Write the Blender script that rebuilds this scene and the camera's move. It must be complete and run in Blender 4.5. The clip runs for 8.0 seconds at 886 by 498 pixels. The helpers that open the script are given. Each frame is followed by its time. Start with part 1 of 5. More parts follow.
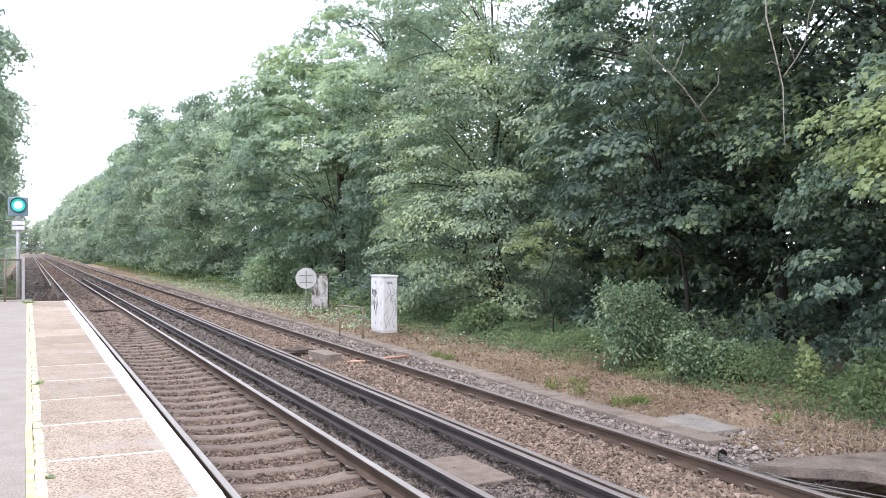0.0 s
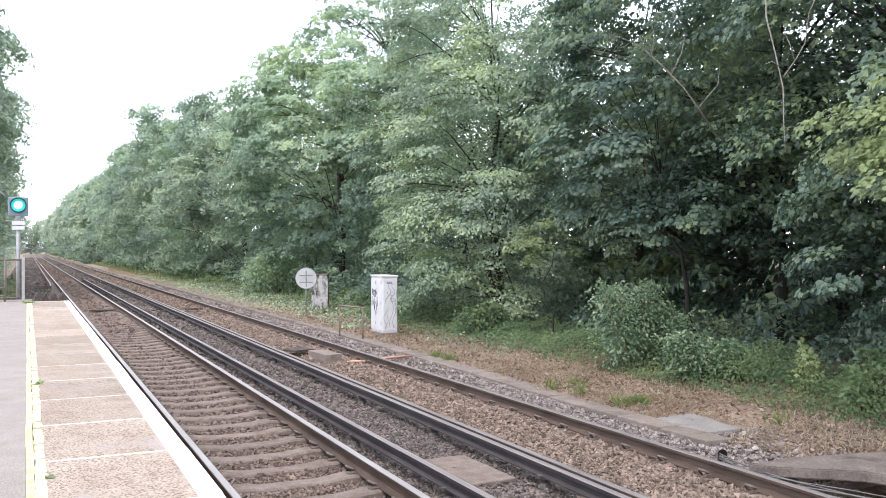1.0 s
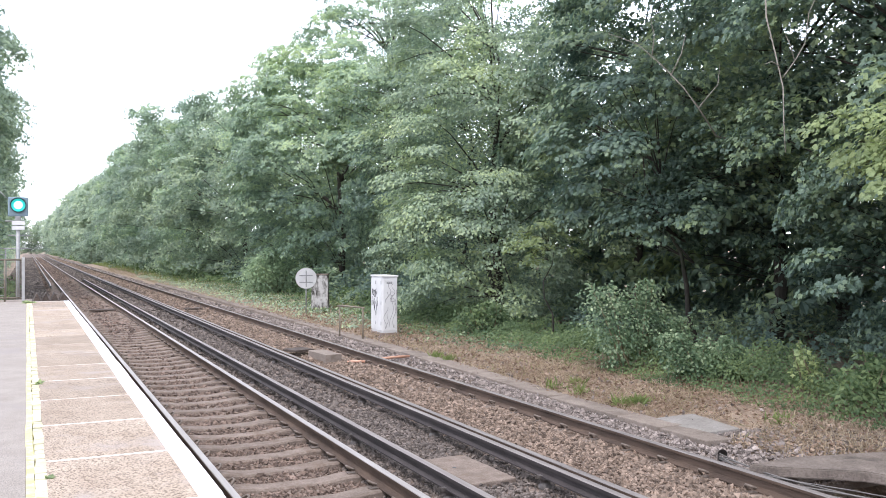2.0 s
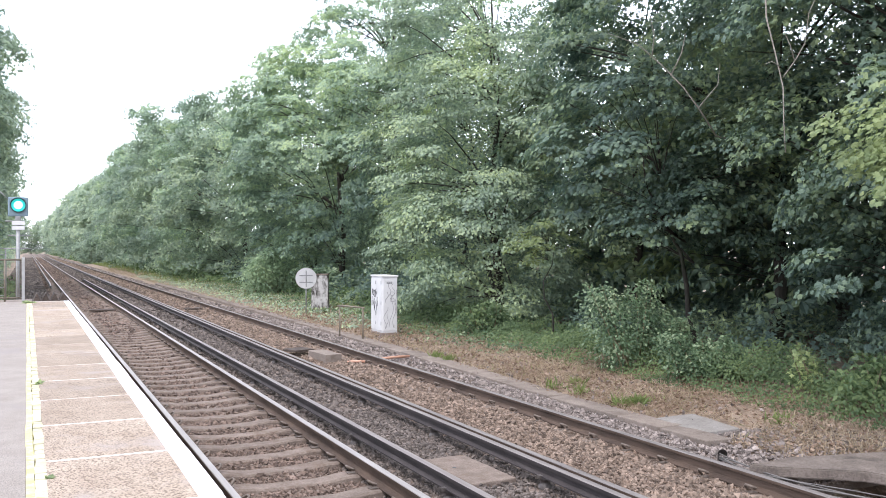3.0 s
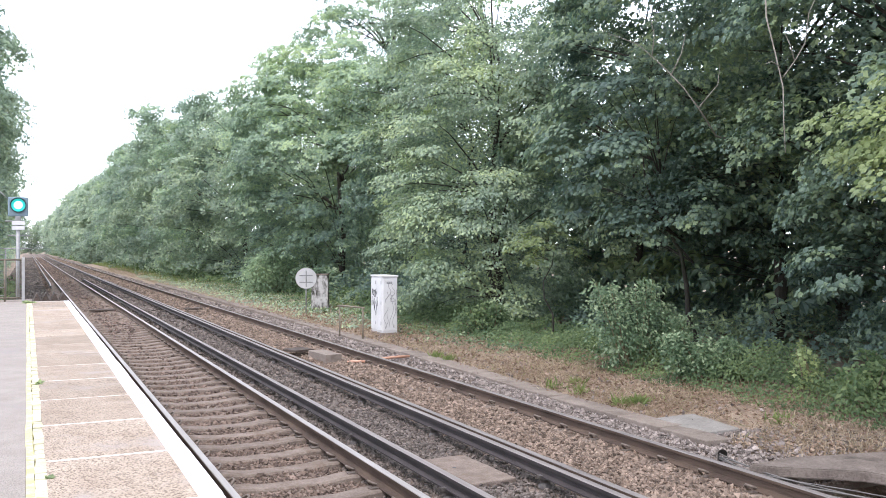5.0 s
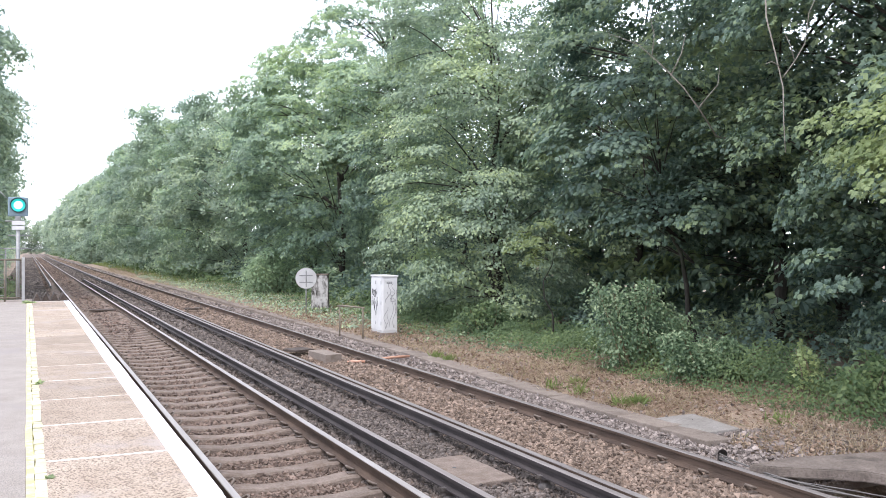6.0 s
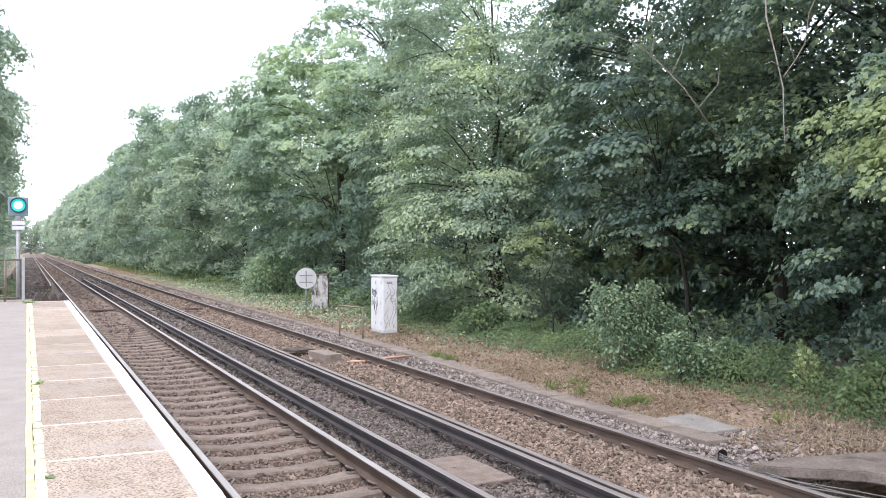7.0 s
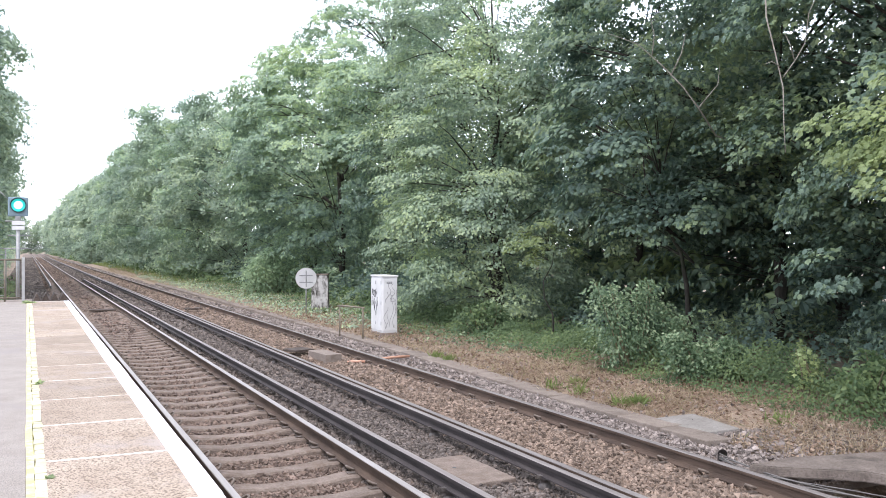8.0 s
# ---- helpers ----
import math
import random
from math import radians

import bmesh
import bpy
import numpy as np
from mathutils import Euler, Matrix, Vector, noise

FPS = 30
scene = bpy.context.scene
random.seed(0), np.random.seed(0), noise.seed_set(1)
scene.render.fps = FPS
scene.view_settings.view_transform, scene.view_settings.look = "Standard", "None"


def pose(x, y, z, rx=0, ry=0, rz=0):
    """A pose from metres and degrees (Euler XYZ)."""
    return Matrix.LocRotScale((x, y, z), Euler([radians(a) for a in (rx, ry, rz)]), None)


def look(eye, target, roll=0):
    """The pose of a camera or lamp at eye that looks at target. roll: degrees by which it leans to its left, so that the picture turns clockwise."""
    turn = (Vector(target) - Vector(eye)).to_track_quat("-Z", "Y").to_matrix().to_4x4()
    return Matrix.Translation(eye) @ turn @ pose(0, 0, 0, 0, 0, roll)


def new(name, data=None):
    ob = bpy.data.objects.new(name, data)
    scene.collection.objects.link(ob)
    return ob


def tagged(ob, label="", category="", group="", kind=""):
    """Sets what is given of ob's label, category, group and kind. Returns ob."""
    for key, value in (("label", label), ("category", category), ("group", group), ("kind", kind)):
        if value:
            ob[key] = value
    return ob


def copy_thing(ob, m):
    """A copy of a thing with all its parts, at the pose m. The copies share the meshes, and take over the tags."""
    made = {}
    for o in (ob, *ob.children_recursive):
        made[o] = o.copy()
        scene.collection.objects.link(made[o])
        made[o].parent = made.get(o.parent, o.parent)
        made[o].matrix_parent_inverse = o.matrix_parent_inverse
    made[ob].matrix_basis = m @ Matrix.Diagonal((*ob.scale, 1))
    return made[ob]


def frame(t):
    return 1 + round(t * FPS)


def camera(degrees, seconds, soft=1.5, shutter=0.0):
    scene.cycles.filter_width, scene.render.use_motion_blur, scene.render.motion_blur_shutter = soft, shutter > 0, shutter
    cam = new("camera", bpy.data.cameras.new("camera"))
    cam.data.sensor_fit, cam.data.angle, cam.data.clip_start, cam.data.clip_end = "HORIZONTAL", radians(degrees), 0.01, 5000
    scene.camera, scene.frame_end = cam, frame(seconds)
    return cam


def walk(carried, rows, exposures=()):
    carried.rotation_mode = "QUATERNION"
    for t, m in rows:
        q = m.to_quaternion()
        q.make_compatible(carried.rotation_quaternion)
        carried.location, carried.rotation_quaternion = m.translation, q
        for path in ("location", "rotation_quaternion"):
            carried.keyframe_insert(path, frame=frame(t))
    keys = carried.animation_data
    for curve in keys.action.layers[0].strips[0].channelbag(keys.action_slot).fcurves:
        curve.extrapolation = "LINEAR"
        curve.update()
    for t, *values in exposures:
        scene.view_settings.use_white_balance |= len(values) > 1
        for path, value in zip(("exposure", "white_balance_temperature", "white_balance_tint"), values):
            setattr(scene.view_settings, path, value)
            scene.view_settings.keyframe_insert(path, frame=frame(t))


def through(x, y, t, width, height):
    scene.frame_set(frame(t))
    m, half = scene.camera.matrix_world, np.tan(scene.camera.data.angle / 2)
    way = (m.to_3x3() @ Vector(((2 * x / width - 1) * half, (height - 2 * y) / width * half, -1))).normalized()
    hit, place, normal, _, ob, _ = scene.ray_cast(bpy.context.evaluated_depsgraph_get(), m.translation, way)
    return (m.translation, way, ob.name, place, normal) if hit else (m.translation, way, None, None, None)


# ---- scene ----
cam = camera(53.66, 8.0, soft=0.5)
YAW = -25.37
EYE = pose(0.0, 0.0, 2.186, 90.0, 0.0, YAW)
walk(cam, [(0.0, EYE), (8.0, EYE)], exposures=[(0.0, 0.24, 6500, 16), (8.0, 0.24, 6500, 16)])

# ---------------------------------------------------------------- light
world = bpy.data.worlds.new("overcast_sky")
scene.world = world
world.use_nodes = True
wn, wl = world.node_tree.nodes, world.node_tree.links
wn.clear()
w_out = wn.new("ShaderNodeOutputWorld")
w_sky = wn.new("ShaderNodeTexSky")
w_sky.sky_type = "NISHITA"
w_sky.sun_disc = False
w_sky.sun_elevation = radians(62)
w_sky.sun_rotation = radians(-135)
w_clear = wn.new("ShaderNodeBackground")
w_clear.inputs["Strength"].default_value = 0.08
w_cloud = wn.new("ShaderNodeBackground")
w_cloud.inputs["Color"].default_value = (0.90, 0.965, 1.075, 1)
w_cloud.inputs["Strength"].default_value = 1.95
w_add = wn.new("ShaderNodeAddShader")
wl.new(w_sky.outputs["Color"], w_clear.inputs["Color"])
wl.new(w_clear.outputs[0], w_add.inputs[0])
wl.new(w_cloud.outputs[0], w_add.inputs[1])
wl.new(w_add.outputs[0], w_out.inputs["Surface"])

sun = new("sun", bpy.data.lights.new("sun", "SUN"))
sun.data.energy = 1.5
sun.data.angle = radians(18)
sun.data.color = (1.0, 0.92, 0.79)
sun.matrix_world = look((-16, -2, 42), (0, 14, 0))


# ---------------------------------------------------------------- materials
def material(name, stops, scale=6.0, detail=6.0, rough=0.85, bump=0.3, bump_scale=60.0, metal=0.0,
             grain=None, grain_scale=90.0, grain_amount=0.4, island=0.0, per_object=0.0, spec=0.4,
             stain=None, stain_scale=0.8, stain_edge=0.55, stretch=(1, 1, 1)):
    """Noise between colour stops, finer grain, large stains, fine relief; island / per_object vary the brightness piece by piece."""
    m = bpy.data.materials.new(name)
    m.use_nodes = True
    n, l = m.node_tree.nodes, m.node_tree.links
    b = n["Principled BSDF"]
    geo = n.new("ShaderNodeNewGeometry")
    mapn = n.new("ShaderNodeMapping")
    mapn.inputs["Scale"].default_value = stretch
    l.new(geo.outputs["Position"], mapn.inputs["Vector"])
    tex = n.new("ShaderNodeTexNoise")
    tex.inputs["Scale"].default_value, tex.inputs["Detail"].default_value = scale, detail
    tex.inputs["Roughness"].default_value = 0.65
    l.new(mapn.outputs[0], tex.inputs["Vector"])
    ramp = n.new("ShaderNodeValToRGB")
    el = ramp.color_ramp.elements
    while len(el) < len(stops):
        el.new(0.5)
    for e, (p, col) in zip(el, stops):
        e.position, e.color = p, (*col, 1)
    l.new(tex.outputs["Fac"], ramp.inputs["Fac"])
    colour = ramp.outputs["Color"]

    def blend(a, fac, col, mode="MIX"):
        mx = n.new("ShaderNodeMix")
        mx.data_type, mx.blend_type = "RGBA", mode
        l.new(a, mx.inputs["A"])
        mx.inputs["B"].default_value = (*col, 1)
        if isinstance(fac, float):
            mx.inputs["Factor"].default_value = fac
        else:
            l.new(fac, mx.inputs["Factor"])
        return mx.outputs["Result"]

    if grain is not None:
        g = n.new("ShaderNodeTexNoise")
        g.inputs["Scale"].default_value, g.inputs["Detail"].default_value = grain_scale, 3.0
        l.new(mapn.outputs[0], g.inputs["Vector"])
        r = n.new("ShaderNodeMapRange")
        r.inputs["From Min"].default_value, r.inputs["From Max"].default_value = 0.48, 0.62
        r.inputs["To Max"].default_value = grain_amount
        l.new(g.outputs["Fac"], r.inputs["Value"])
        colour = blend(colour, r.outputs[0], grain)
    if stain is not None:
        g = n.new("ShaderNodeTexNoise")
        g.inputs["Scale"].default_value, g.inputs["Detail"].default_value = stain_scale, 8.0
        g.inputs["Roughness"].default_value = 0.7
        l.new(mapn.outputs[0], g.inputs["Vector"])
        r = n.new("ShaderNodeMapRange")
        r.inputs["From Min"].default_value, r.inputs["From Max"].default_value = stain_edge, stain_edge + 0.12
        r.inputs["To Max"].default_value = 0.85
        l.new(g.outputs["Fac"], r.inputs["Value"])
        colour = blend(colour, r.outputs[0], stain)
    for amount, source in ((island, "island"), (per_object, "object")):
        if amount:
            rnd = geo.outputs["Random Per Island"] if source == "island" else n.new("ShaderNodeObjectInfo").outputs["Random"]
            r = n.new("ShaderNodeMapRange")
            r.inputs["To Min"].default_value, r.inputs["To Max"].default_value = 1 - amount, 1 + amount
            l.new(rnd, r.inputs["Value"])
            hs = n.new("ShaderNodeHueSaturation")
            l.new(r.outputs[0], hs.inputs["Value"])
            l.new(colour, hs.inputs["Color"])
            colour = hs.outputs["Color"]
    l.new(colour, b.inputs["Base Color"])
    b.inputs["Roughness"].default_value = rough
    b.inputs["Metallic"].default_value = metal
    b.inputs["Specular IOR Level"].default_value = spec
    if bump:
        bt = n.new("ShaderNodeTexNoise")
        bt.inputs["Scale"].default_value, bt.inputs["Detail"].default_value = bump_scale, 5.0
        l.new(mapn.outputs[0], bt.inputs["Vector"])
        bp = n.new("ShaderNodeBump")
        bp.inputs["Strength"].default_value, bp.inputs["Distance"].default_value = bump, 0.02
        l.new(bt.outputs["Fac"], bp.inputs["Height"])
        l.new(bp.outputs[0], b.inputs["Normal"])
    return m


def leaf_material(name, dark, mid, light, gloss=0.48, through=0.3, patch=0.35):
    """Leaf: hue varies leaf by leaf and, more slowly, from bough to bough; light passes through."""
    m = bpy.data.materials.new(name)
    m.use_nodes = True
    n, l = m.node_tree.nodes, m.node_tree.links
    b = n["Principled BSDF"]
    geo = n.new("ShaderNodeNewGeometry")
    ramp = n.new("ShaderNodeValToRGB")
    ramp.color_ramp.elements.new(0.5)
    for e, p, col in zip(ramp.color_ramp.elements, (0.05, 0.5, 0.97), (dark, mid, light)):
        e.position, e.color = p, (*col, 1)
    tex = n.new("ShaderNodeTexNoise")
    tex.inputs["Scale"].default_value, tex.inputs["Detail"].default_value = patch, 4.0
    l.new(geo.outputs["Position"], tex.inputs["Vector"])
    ad = n.new("ShaderNodeMath")
    ad.operation = "MULTIPLY_ADD"
    l.new(geo.outputs["Random Per Island"], ad.inputs[0])
    ad.inputs[1].default_value = 0.45
    sb = n.new("ShaderNodeMath")
    sb.operation = "MULTIPLY_ADD"
    l.new(tex.outputs["Fac"], sb.inputs[0])
    sb.inputs[1].default_value, sb.inputs[2].default_value = 1.5, -0.48
    l.new(sb.outputs[0], ad.inputs[2])
    l.new(ad.outputs[0], ramp.inputs["Fac"])
    l.new(ramp.outputs["Color"], b.inputs["Base Color"])
    b.inputs["Roughness"].default_value = gloss
    b.inputs["Specular IOR Level"].default_value = 0.36
    tr = n.new("ShaderNodeBsdfTranslucent")
    hs = n.new("ShaderNodeHueSaturation")
    hs.inputs["Value"].default_value, hs.inputs["Saturation"].default_value = 1.3, 1.15
    l.new(ramp.outputs["Color"], hs.inputs["Color"])
    l.new(hs.outputs[0], tr.inputs["Color"])
    mix = n.new("ShaderNodeMixShader")
    mix.inputs["Fac"].default_value = through
    l.new(b.outputs[0], mix.inputs[1])
    l.new(tr.outputs[0], mix.inputs[2])
    l.new(mix.outputs[0], n["Material Output"].inputs["Surface"])
    return m


M_LEAF = leaf_material("sycamore_leaf", (0.058, 0.10, 0.086), (0.145, 0.213, 0.158), (0.34, 0.42, 0.20))
M_LEAF_BRIGHT = leaf_material("young_sycamore_leaf", (0.12, 0.17, 0.085), (0.23, 0.29, 0.13), (0.37, 0.43, 0.19), through=0.35)
# Leaf colour raised and blued to imitate the veil of haze with distance.
M_LEAF_FAR_VEILED = leaf_material("distant_leaf_veiled", (0.105, 0.165, 0.138), (0.265, 0.36, 0.25), (0.48, 0.58, 0.295), patch=0.22)
M_LEAF_ASH = leaf_material("ash_leaf", (0.14, 0.20, 0.16), (0.29, 0.375, 0.26), (0.50, 0.585, 0.30), patch=0.5)
M_LEAF_YOUNG = leaf_material("fresh_bush_leaf", (0.12, 0.19, 0.11), (0.25, 0.35, 0.205), (0.42, 0.52, 0.30), patch=0.8)
# Bluish, lightened leaf colour that paints in the haze over the farthest trees.
M_LEAF_HAZE = leaf_material("far_leaf_hazed", (0.12, 0.18, 0.145), (0.275, 0.355, 0.255), (0.46, 0.545, 0.32), patch=0.2)
M_LEAF_BUSH = leaf_material("bush_leaf", (0.026, 0.055, 0.03), (0.10, 0.165, 0.085), (0.38, 0.46, 0.28), through=0.25, patch=1.6)
M_LEAF_LOW = leaf_material("bramble_leaf", (0.036, 0.068, 0.032), (0.088, 0.14, 0.058), (0.20, 0.26, 0.105), gloss=0.6, through=0.25, patch=0.9)
M_GRASS = leaf_material("grass_blade", (0.10, 0.14, 0.05), (0.19, 0.24, 0.085), (0.31, 0.33, 0.15), gloss=0.6, patch=1.5)
M_STRAW = leaf_material("dry_grass", (0.19, 0.135, 0.088), (0.34, 0.27, 0.185), (0.52, 0.44, 0.33), gloss=0.75, patch=1.0)
M_LITTER = leaf_material("dead_leaf", (0.09, 0.055, 0.036), (0.22, 0.15, 0.105), (0.40, 0.31, 0.23), gloss=0.8, through=0.1, patch=2.5)
M_BARK = material("bark", [(0.3, (0.022, 0.019, 0.016)), (0.7, (0.062, 0.054, 0.043))], 9, bump=0.8, bump_scale=25, stretch=(1, 1, 0.3), stain=(0.04, 0.05, 0.028), stain_scale=2.0)
M_BARK_PALE = material("pale_bark", [(0.3, (0.20, 0.18, 0.15)), (0.7, (0.36, 0.33, 0.29))], 9, bump=0.5, bump_scale=25)
M_STEM = material("stem", [(0.3, (0.10, 0.09, 0.05)), (0.7, (0.20, 0.17, 0.10))], 12, bump=0.3)

M_BALLAST_BED = material("ballast_bed", [(0.3, (0.095, 0.070, 0.054)), (0.7, (0.225, 0.17, 0.135))], 14, bump=1.0, bump_scale=18, grain=(0.27, 0.22, 0.18), grain_scale=17, grain_amount=0.6, stain=(0.07, 0.052, 0.04), stain_scale=0.7, stain_edge=0.55)
M_STONE_RUST = material("rusty_ballast", [(0.3, (0.10, 0.070, 0.054)), (0.7, (0.215, 0.158, 0.126))], 5, bump=0.4, bump_scale=120, island=0.5, stain=(0.12, 0.07, 0.046), stain_scale=0.9, stain_edge=0.6)
M_STONE_GREY = material("grey_ballast", [(0.3, (0.085, 0.07, 0.06)), (0.7, (0.185, 0.155, 0.135))], 5, bump=0.4, bump_scale=120, island=0.5, stain=(0.045, 0.038, 0.032), stain_scale=0.8)
M_STONE_TAN = material("tan_ballast", [(0.3, (0.135, 0.097, 0.071)), (0.7, (0.27, 0.203, 0.157))], 5, bump=0.4, bump_scale=120, island=0.5, stain=(0.16, 0.095, 0.058), stain_scale=0.7, stain_edge=0.6)
M_STONE_PALE = material("pale_chippings", [(0.3, (0.14, 0.116, 0.102)), (0.7, (0.30, 0.256, 0.23))], 5, bump=0.4, bump_scale=120, island=0.5)
M_SLEEPER = material("weathered_concrete_sleeper", [(0.3, (0.14, 0.108, 0.086)), (0.7, (0.245, 0.195, 0.16))], 7, bump=0.5, bump_scale=90, grain=(0.10, 0.073, 0.056), grain_scale=45, per_object=0.12, stain=(0.115, 0.075, 0.05), stain_scale=2.5)
M_RAIL_HEAD = material("worn_rail_steel", [(0.3, (0.28, 0.258, 0.24)), (0.7, (0.40, 0.375, 0.35))], 3, rough=0.5, metal=0.35, spec=0.5, bump=0.05, stretch=(8, 0.3, 8))
M_RAIL_DULL = material("dull_rail_steel", [(0.3, (0.17, 0.15, 0.138)), (0.7, (0.29, 0.262, 0.243))], 3, rough=0.5, metal=0.3, bump=0.08, stretch=(8, 0.3, 8))
M_RAIL_SIDE = material("rail_rust", [(0.3, (0.045, 0.03, 0.022)), (0.7, (0.115, 0.078, 0.056))], 9, rough=0.8, bump=0.4, stretch=(1, 0.2, 1))
M_THIRD_SIDE = material("conductor_grime", [(0.3, (0.022, 0.018, 0.018)), (0.7, (0.06, 0.05, 0.048))], 9, rough=0.7, bump=0.3, stretch=(1, 0.2, 1))
M_CLIP = material("clip_steel", [(0.3, (0.10, 0.078, 0.062)), (0.7, (0.21, 0.17, 0.14))], 30, rough=0.6, metal=0.2, bump=0.2)
M_INSULATOR = material("insulator", [(0.3, (0.045, 0.038, 0.034)), (0.7, (0.115, 0.10, 0.09))], 20, rough=0.5, bump=0.2)
M_SLAB = material("coping_slab", [(0.32, (0.35, 0.274, 0.208)), (0.68, (0.48, 0.394, 0.31))], 2.2, bump=0.8, bump_scale=90, grain=(0.12, 0.088, 0.062), grain_scale=82, grain_amount=0.9, per_object=0.14, stain=(0.36, 0.308, 0.272), stain_scale=1.4, stain_edge=0.53)
M_MORTAR = material("joint_mortar", [(0.3, (0.50, 0.44, 0.39)), (0.7, (0.60, 0.55, 0.49))], 20, bump=0.4)
M_ASPHALT = material("worn_asphalt", [(0.3, (0.27, 0.236, 0.203)), (0.7, (0.355, 0.317, 0.277))], 4, bump=0.6, bump_scale=130, grain=(0.17, 0.148, 0.135), grain_scale=85, grain_amount=0.65, stain=(0.27, 0.24, 0.222), stain_scale=0.8)
M_SETT = material("bleached_sett", [(0.35, (0.50, 0.46, 0.28)), (0.65, (0.60, 0.57, 0.42))], 9, rough=0.75, bump=0.6, bump_scale=70, per_object=0.16, stain=(0.50, 0.47, 0.22), stain_scale=5, stain_edge=0.54)
M_JOINT = material("mossy_joint", [(0.3, (0.10, 0.09, 0.05)), (0.7, (0.22, 0.20, 0.10))], 20, bump=0.4)
M_WHITE = material("white_edge_paint", [(0.3, (0.80, 0.80, 0.79)), (0.7, (0.88, 0.88, 0.87))], 5, rough=0.6, bump=0.3, bump_scale=120, stain=(0.6, 0.57, 0.53), stain_scale=5, stain_edge=0.66)
M_YELLOW = material("faded_yellow_paint", [(0.35, (0.53, 0.49, 0.19)), (0.65, (0.60, 0.57, 0.29))], 6, rough=0.7, bump=0.5, bump_scale=90, stain=(0.56, 0.535, 0.45), stain_scale=8, stain_edge=0.49, per_object=0.06)
M_CONCRETE = material("old_concrete", [(0.3, (0.165, 0.132, 0.108)), (0.7, (0.28, 0.235, 0.198))], 4, bump=0.5, bump_scale=80, grain=(0.125, 0.098, 0.078), grain_scale=40, per_object=0.1, stain=(0.125, 0.098, 0.078), stain_scale=1.8)
M_CONCRETE_PALE = material("pale_concrete", [(0.3, (0.195, 0.178, 0.16)), (0.7, (0.29, 0.27, 0.245))], 4, bump=0.5, bump_scale=60, grain=(0.16, 0.148, 0.132), grain_scale=30, stain=(0.16, 0.142, 0.12), stain_scale=2.6, stain_edge=0.52)
M_DECK = material("dark_walkway_concrete", [(0.3, (0.11, 0.09, 0.075)), (0.7, (0.22, 0.182, 0.155))], 5, bump=0.6, bump_scale=60, grain=(0.07, 0.055, 0.045), grain_scale=35, stain=(0.06, 0.048, 0.04), stain_scale=2.2, stain_edge=0.52)
M_WALL = material("platform_brick_face", [(0.3, (0.13, 0.10, 0.085)), (0.7, (0.25, 0.20, 0.17))], 5, bump=0.6, bump_scale=40)
M_SOIL = material("ground_soil", [(0.3, (0.12, 0.085, 0.058)), (0.5, (0.25, 0.185, 0.135)), (0.72, (0.38, 0.295, 0.225))], 2.2, bump=1.0, bump_scale=18, grain=(0.40, 0.32, 0.24), grain_scale=28, grain_amount=0.6, stain=(0.11, 0.12, 0.055), stain_scale=0.5, stain_edge=0.58)
M_CABINET = material("white_cabinet_paint", [(0.3, (0.58, 0.58, 0.575)), (0.7, (0.68, 0.68, 0.675))], 3, rough=0.5, bump=0.15, stain=(0.32, 0.31, 0.29), stain_scale=3.6, stain_edge=0.60)
M_SCRAWL = material("black_marker", [(0.3, (0.06, 0.06, 0.065)), (0.7, (0.13, 0.13, 0.135))], 10, rough=0.6, bump=0)
M_SCRAWL_FAINT = material("faded_marker", [(0.3, (0.16, 0.16, 0.165)), (0.7, (0.27, 0.27, 0.275))], 10, rough=0.6, bump=0)
M_DISC = material("sign_white", [(0.3, (0.44, 0.44, 0.43)), (0.7, (0.54, 0.54, 0.53))], 3, rough=0.45, bump=0.05, stain=(0.36, 0.355, 0.33), stain_scale=3, stain_edge=0.62)
M_STUMP = material("mottled_post", [(0.42, (0.06, 0.056, 0.05)), (0.5, (0.26, 0.25, 0.235)), (0.6, (0.50, 0.49, 0.47))], 5.5, bump=0.6, bump_scale=30, stretch=(1, 1, 0.5))
M_GALV = material("galvanised_steel", [(0.3, (0.24, 0.245, 0.24)), (0.7, (0.36, 0.365, 0.36))], 8, rough=0.5, metal=0.3, bump=0.1)
M_GREY_PAINT = material("grey_paint", [(0.3, (0.29, 0.29, 0.28)), (0.7, (0.40, 0.40, 0.39))], 5, rough=0.5, bump=0.1)
M_RAIL_OLIVE = material("old_hoop_steel", [(0.3, (0.12, 0.10, 0.075)), (0.7, (0.26, 0.225, 0.17))], 8, rough=0.7, bump=0.2)
M_BLACK = material("signal_black", [(0.3, (0.025, 0.027, 0.03)), (0.7, (0.05, 0.053, 0.058))], 6, rough=0.55, bump=0.1)
# The lamp's teal bloom is mixed into the backboard's grey.
M_BACKBOARD_BLOOM = material("signal_backboard_bloom", [(0.3, (0.15, 0.22, 0.26)), (0.7, (0.22, 0.30, 0.34))], 6, rough=0.4, bump=0.05)
M_TIMBER = material("dark_timber", [(0.3, (0.04, 0.03, 0.025)), (0.7, (0.11, 0.085, 0.068))], 6, bump=0.5, stretch=(4, 0.6, 4), per_object=0.15)
M_ORANGE = material("orange_plastic", [(0.3, (0.46, 0.24, 0.16)), (0.7, (0.56, 0.33, 0.24))], 8, rough=0.5, bump=0.1)
M_CABLE = material("cable_sheath", [(0.3, (0.08, 0.073, 0.067)), (0.7, (0.18, 0.168, 0.155))], 8, rough=0.55, bump=0.1)
M_PLASTIC_BLACK = material("black_pipe", [(0.3, (0.015, 0.015, 0.016)), (0.7, (0.04, 0.04, 0.042))], 8, rough=0.45, bump=0.1)

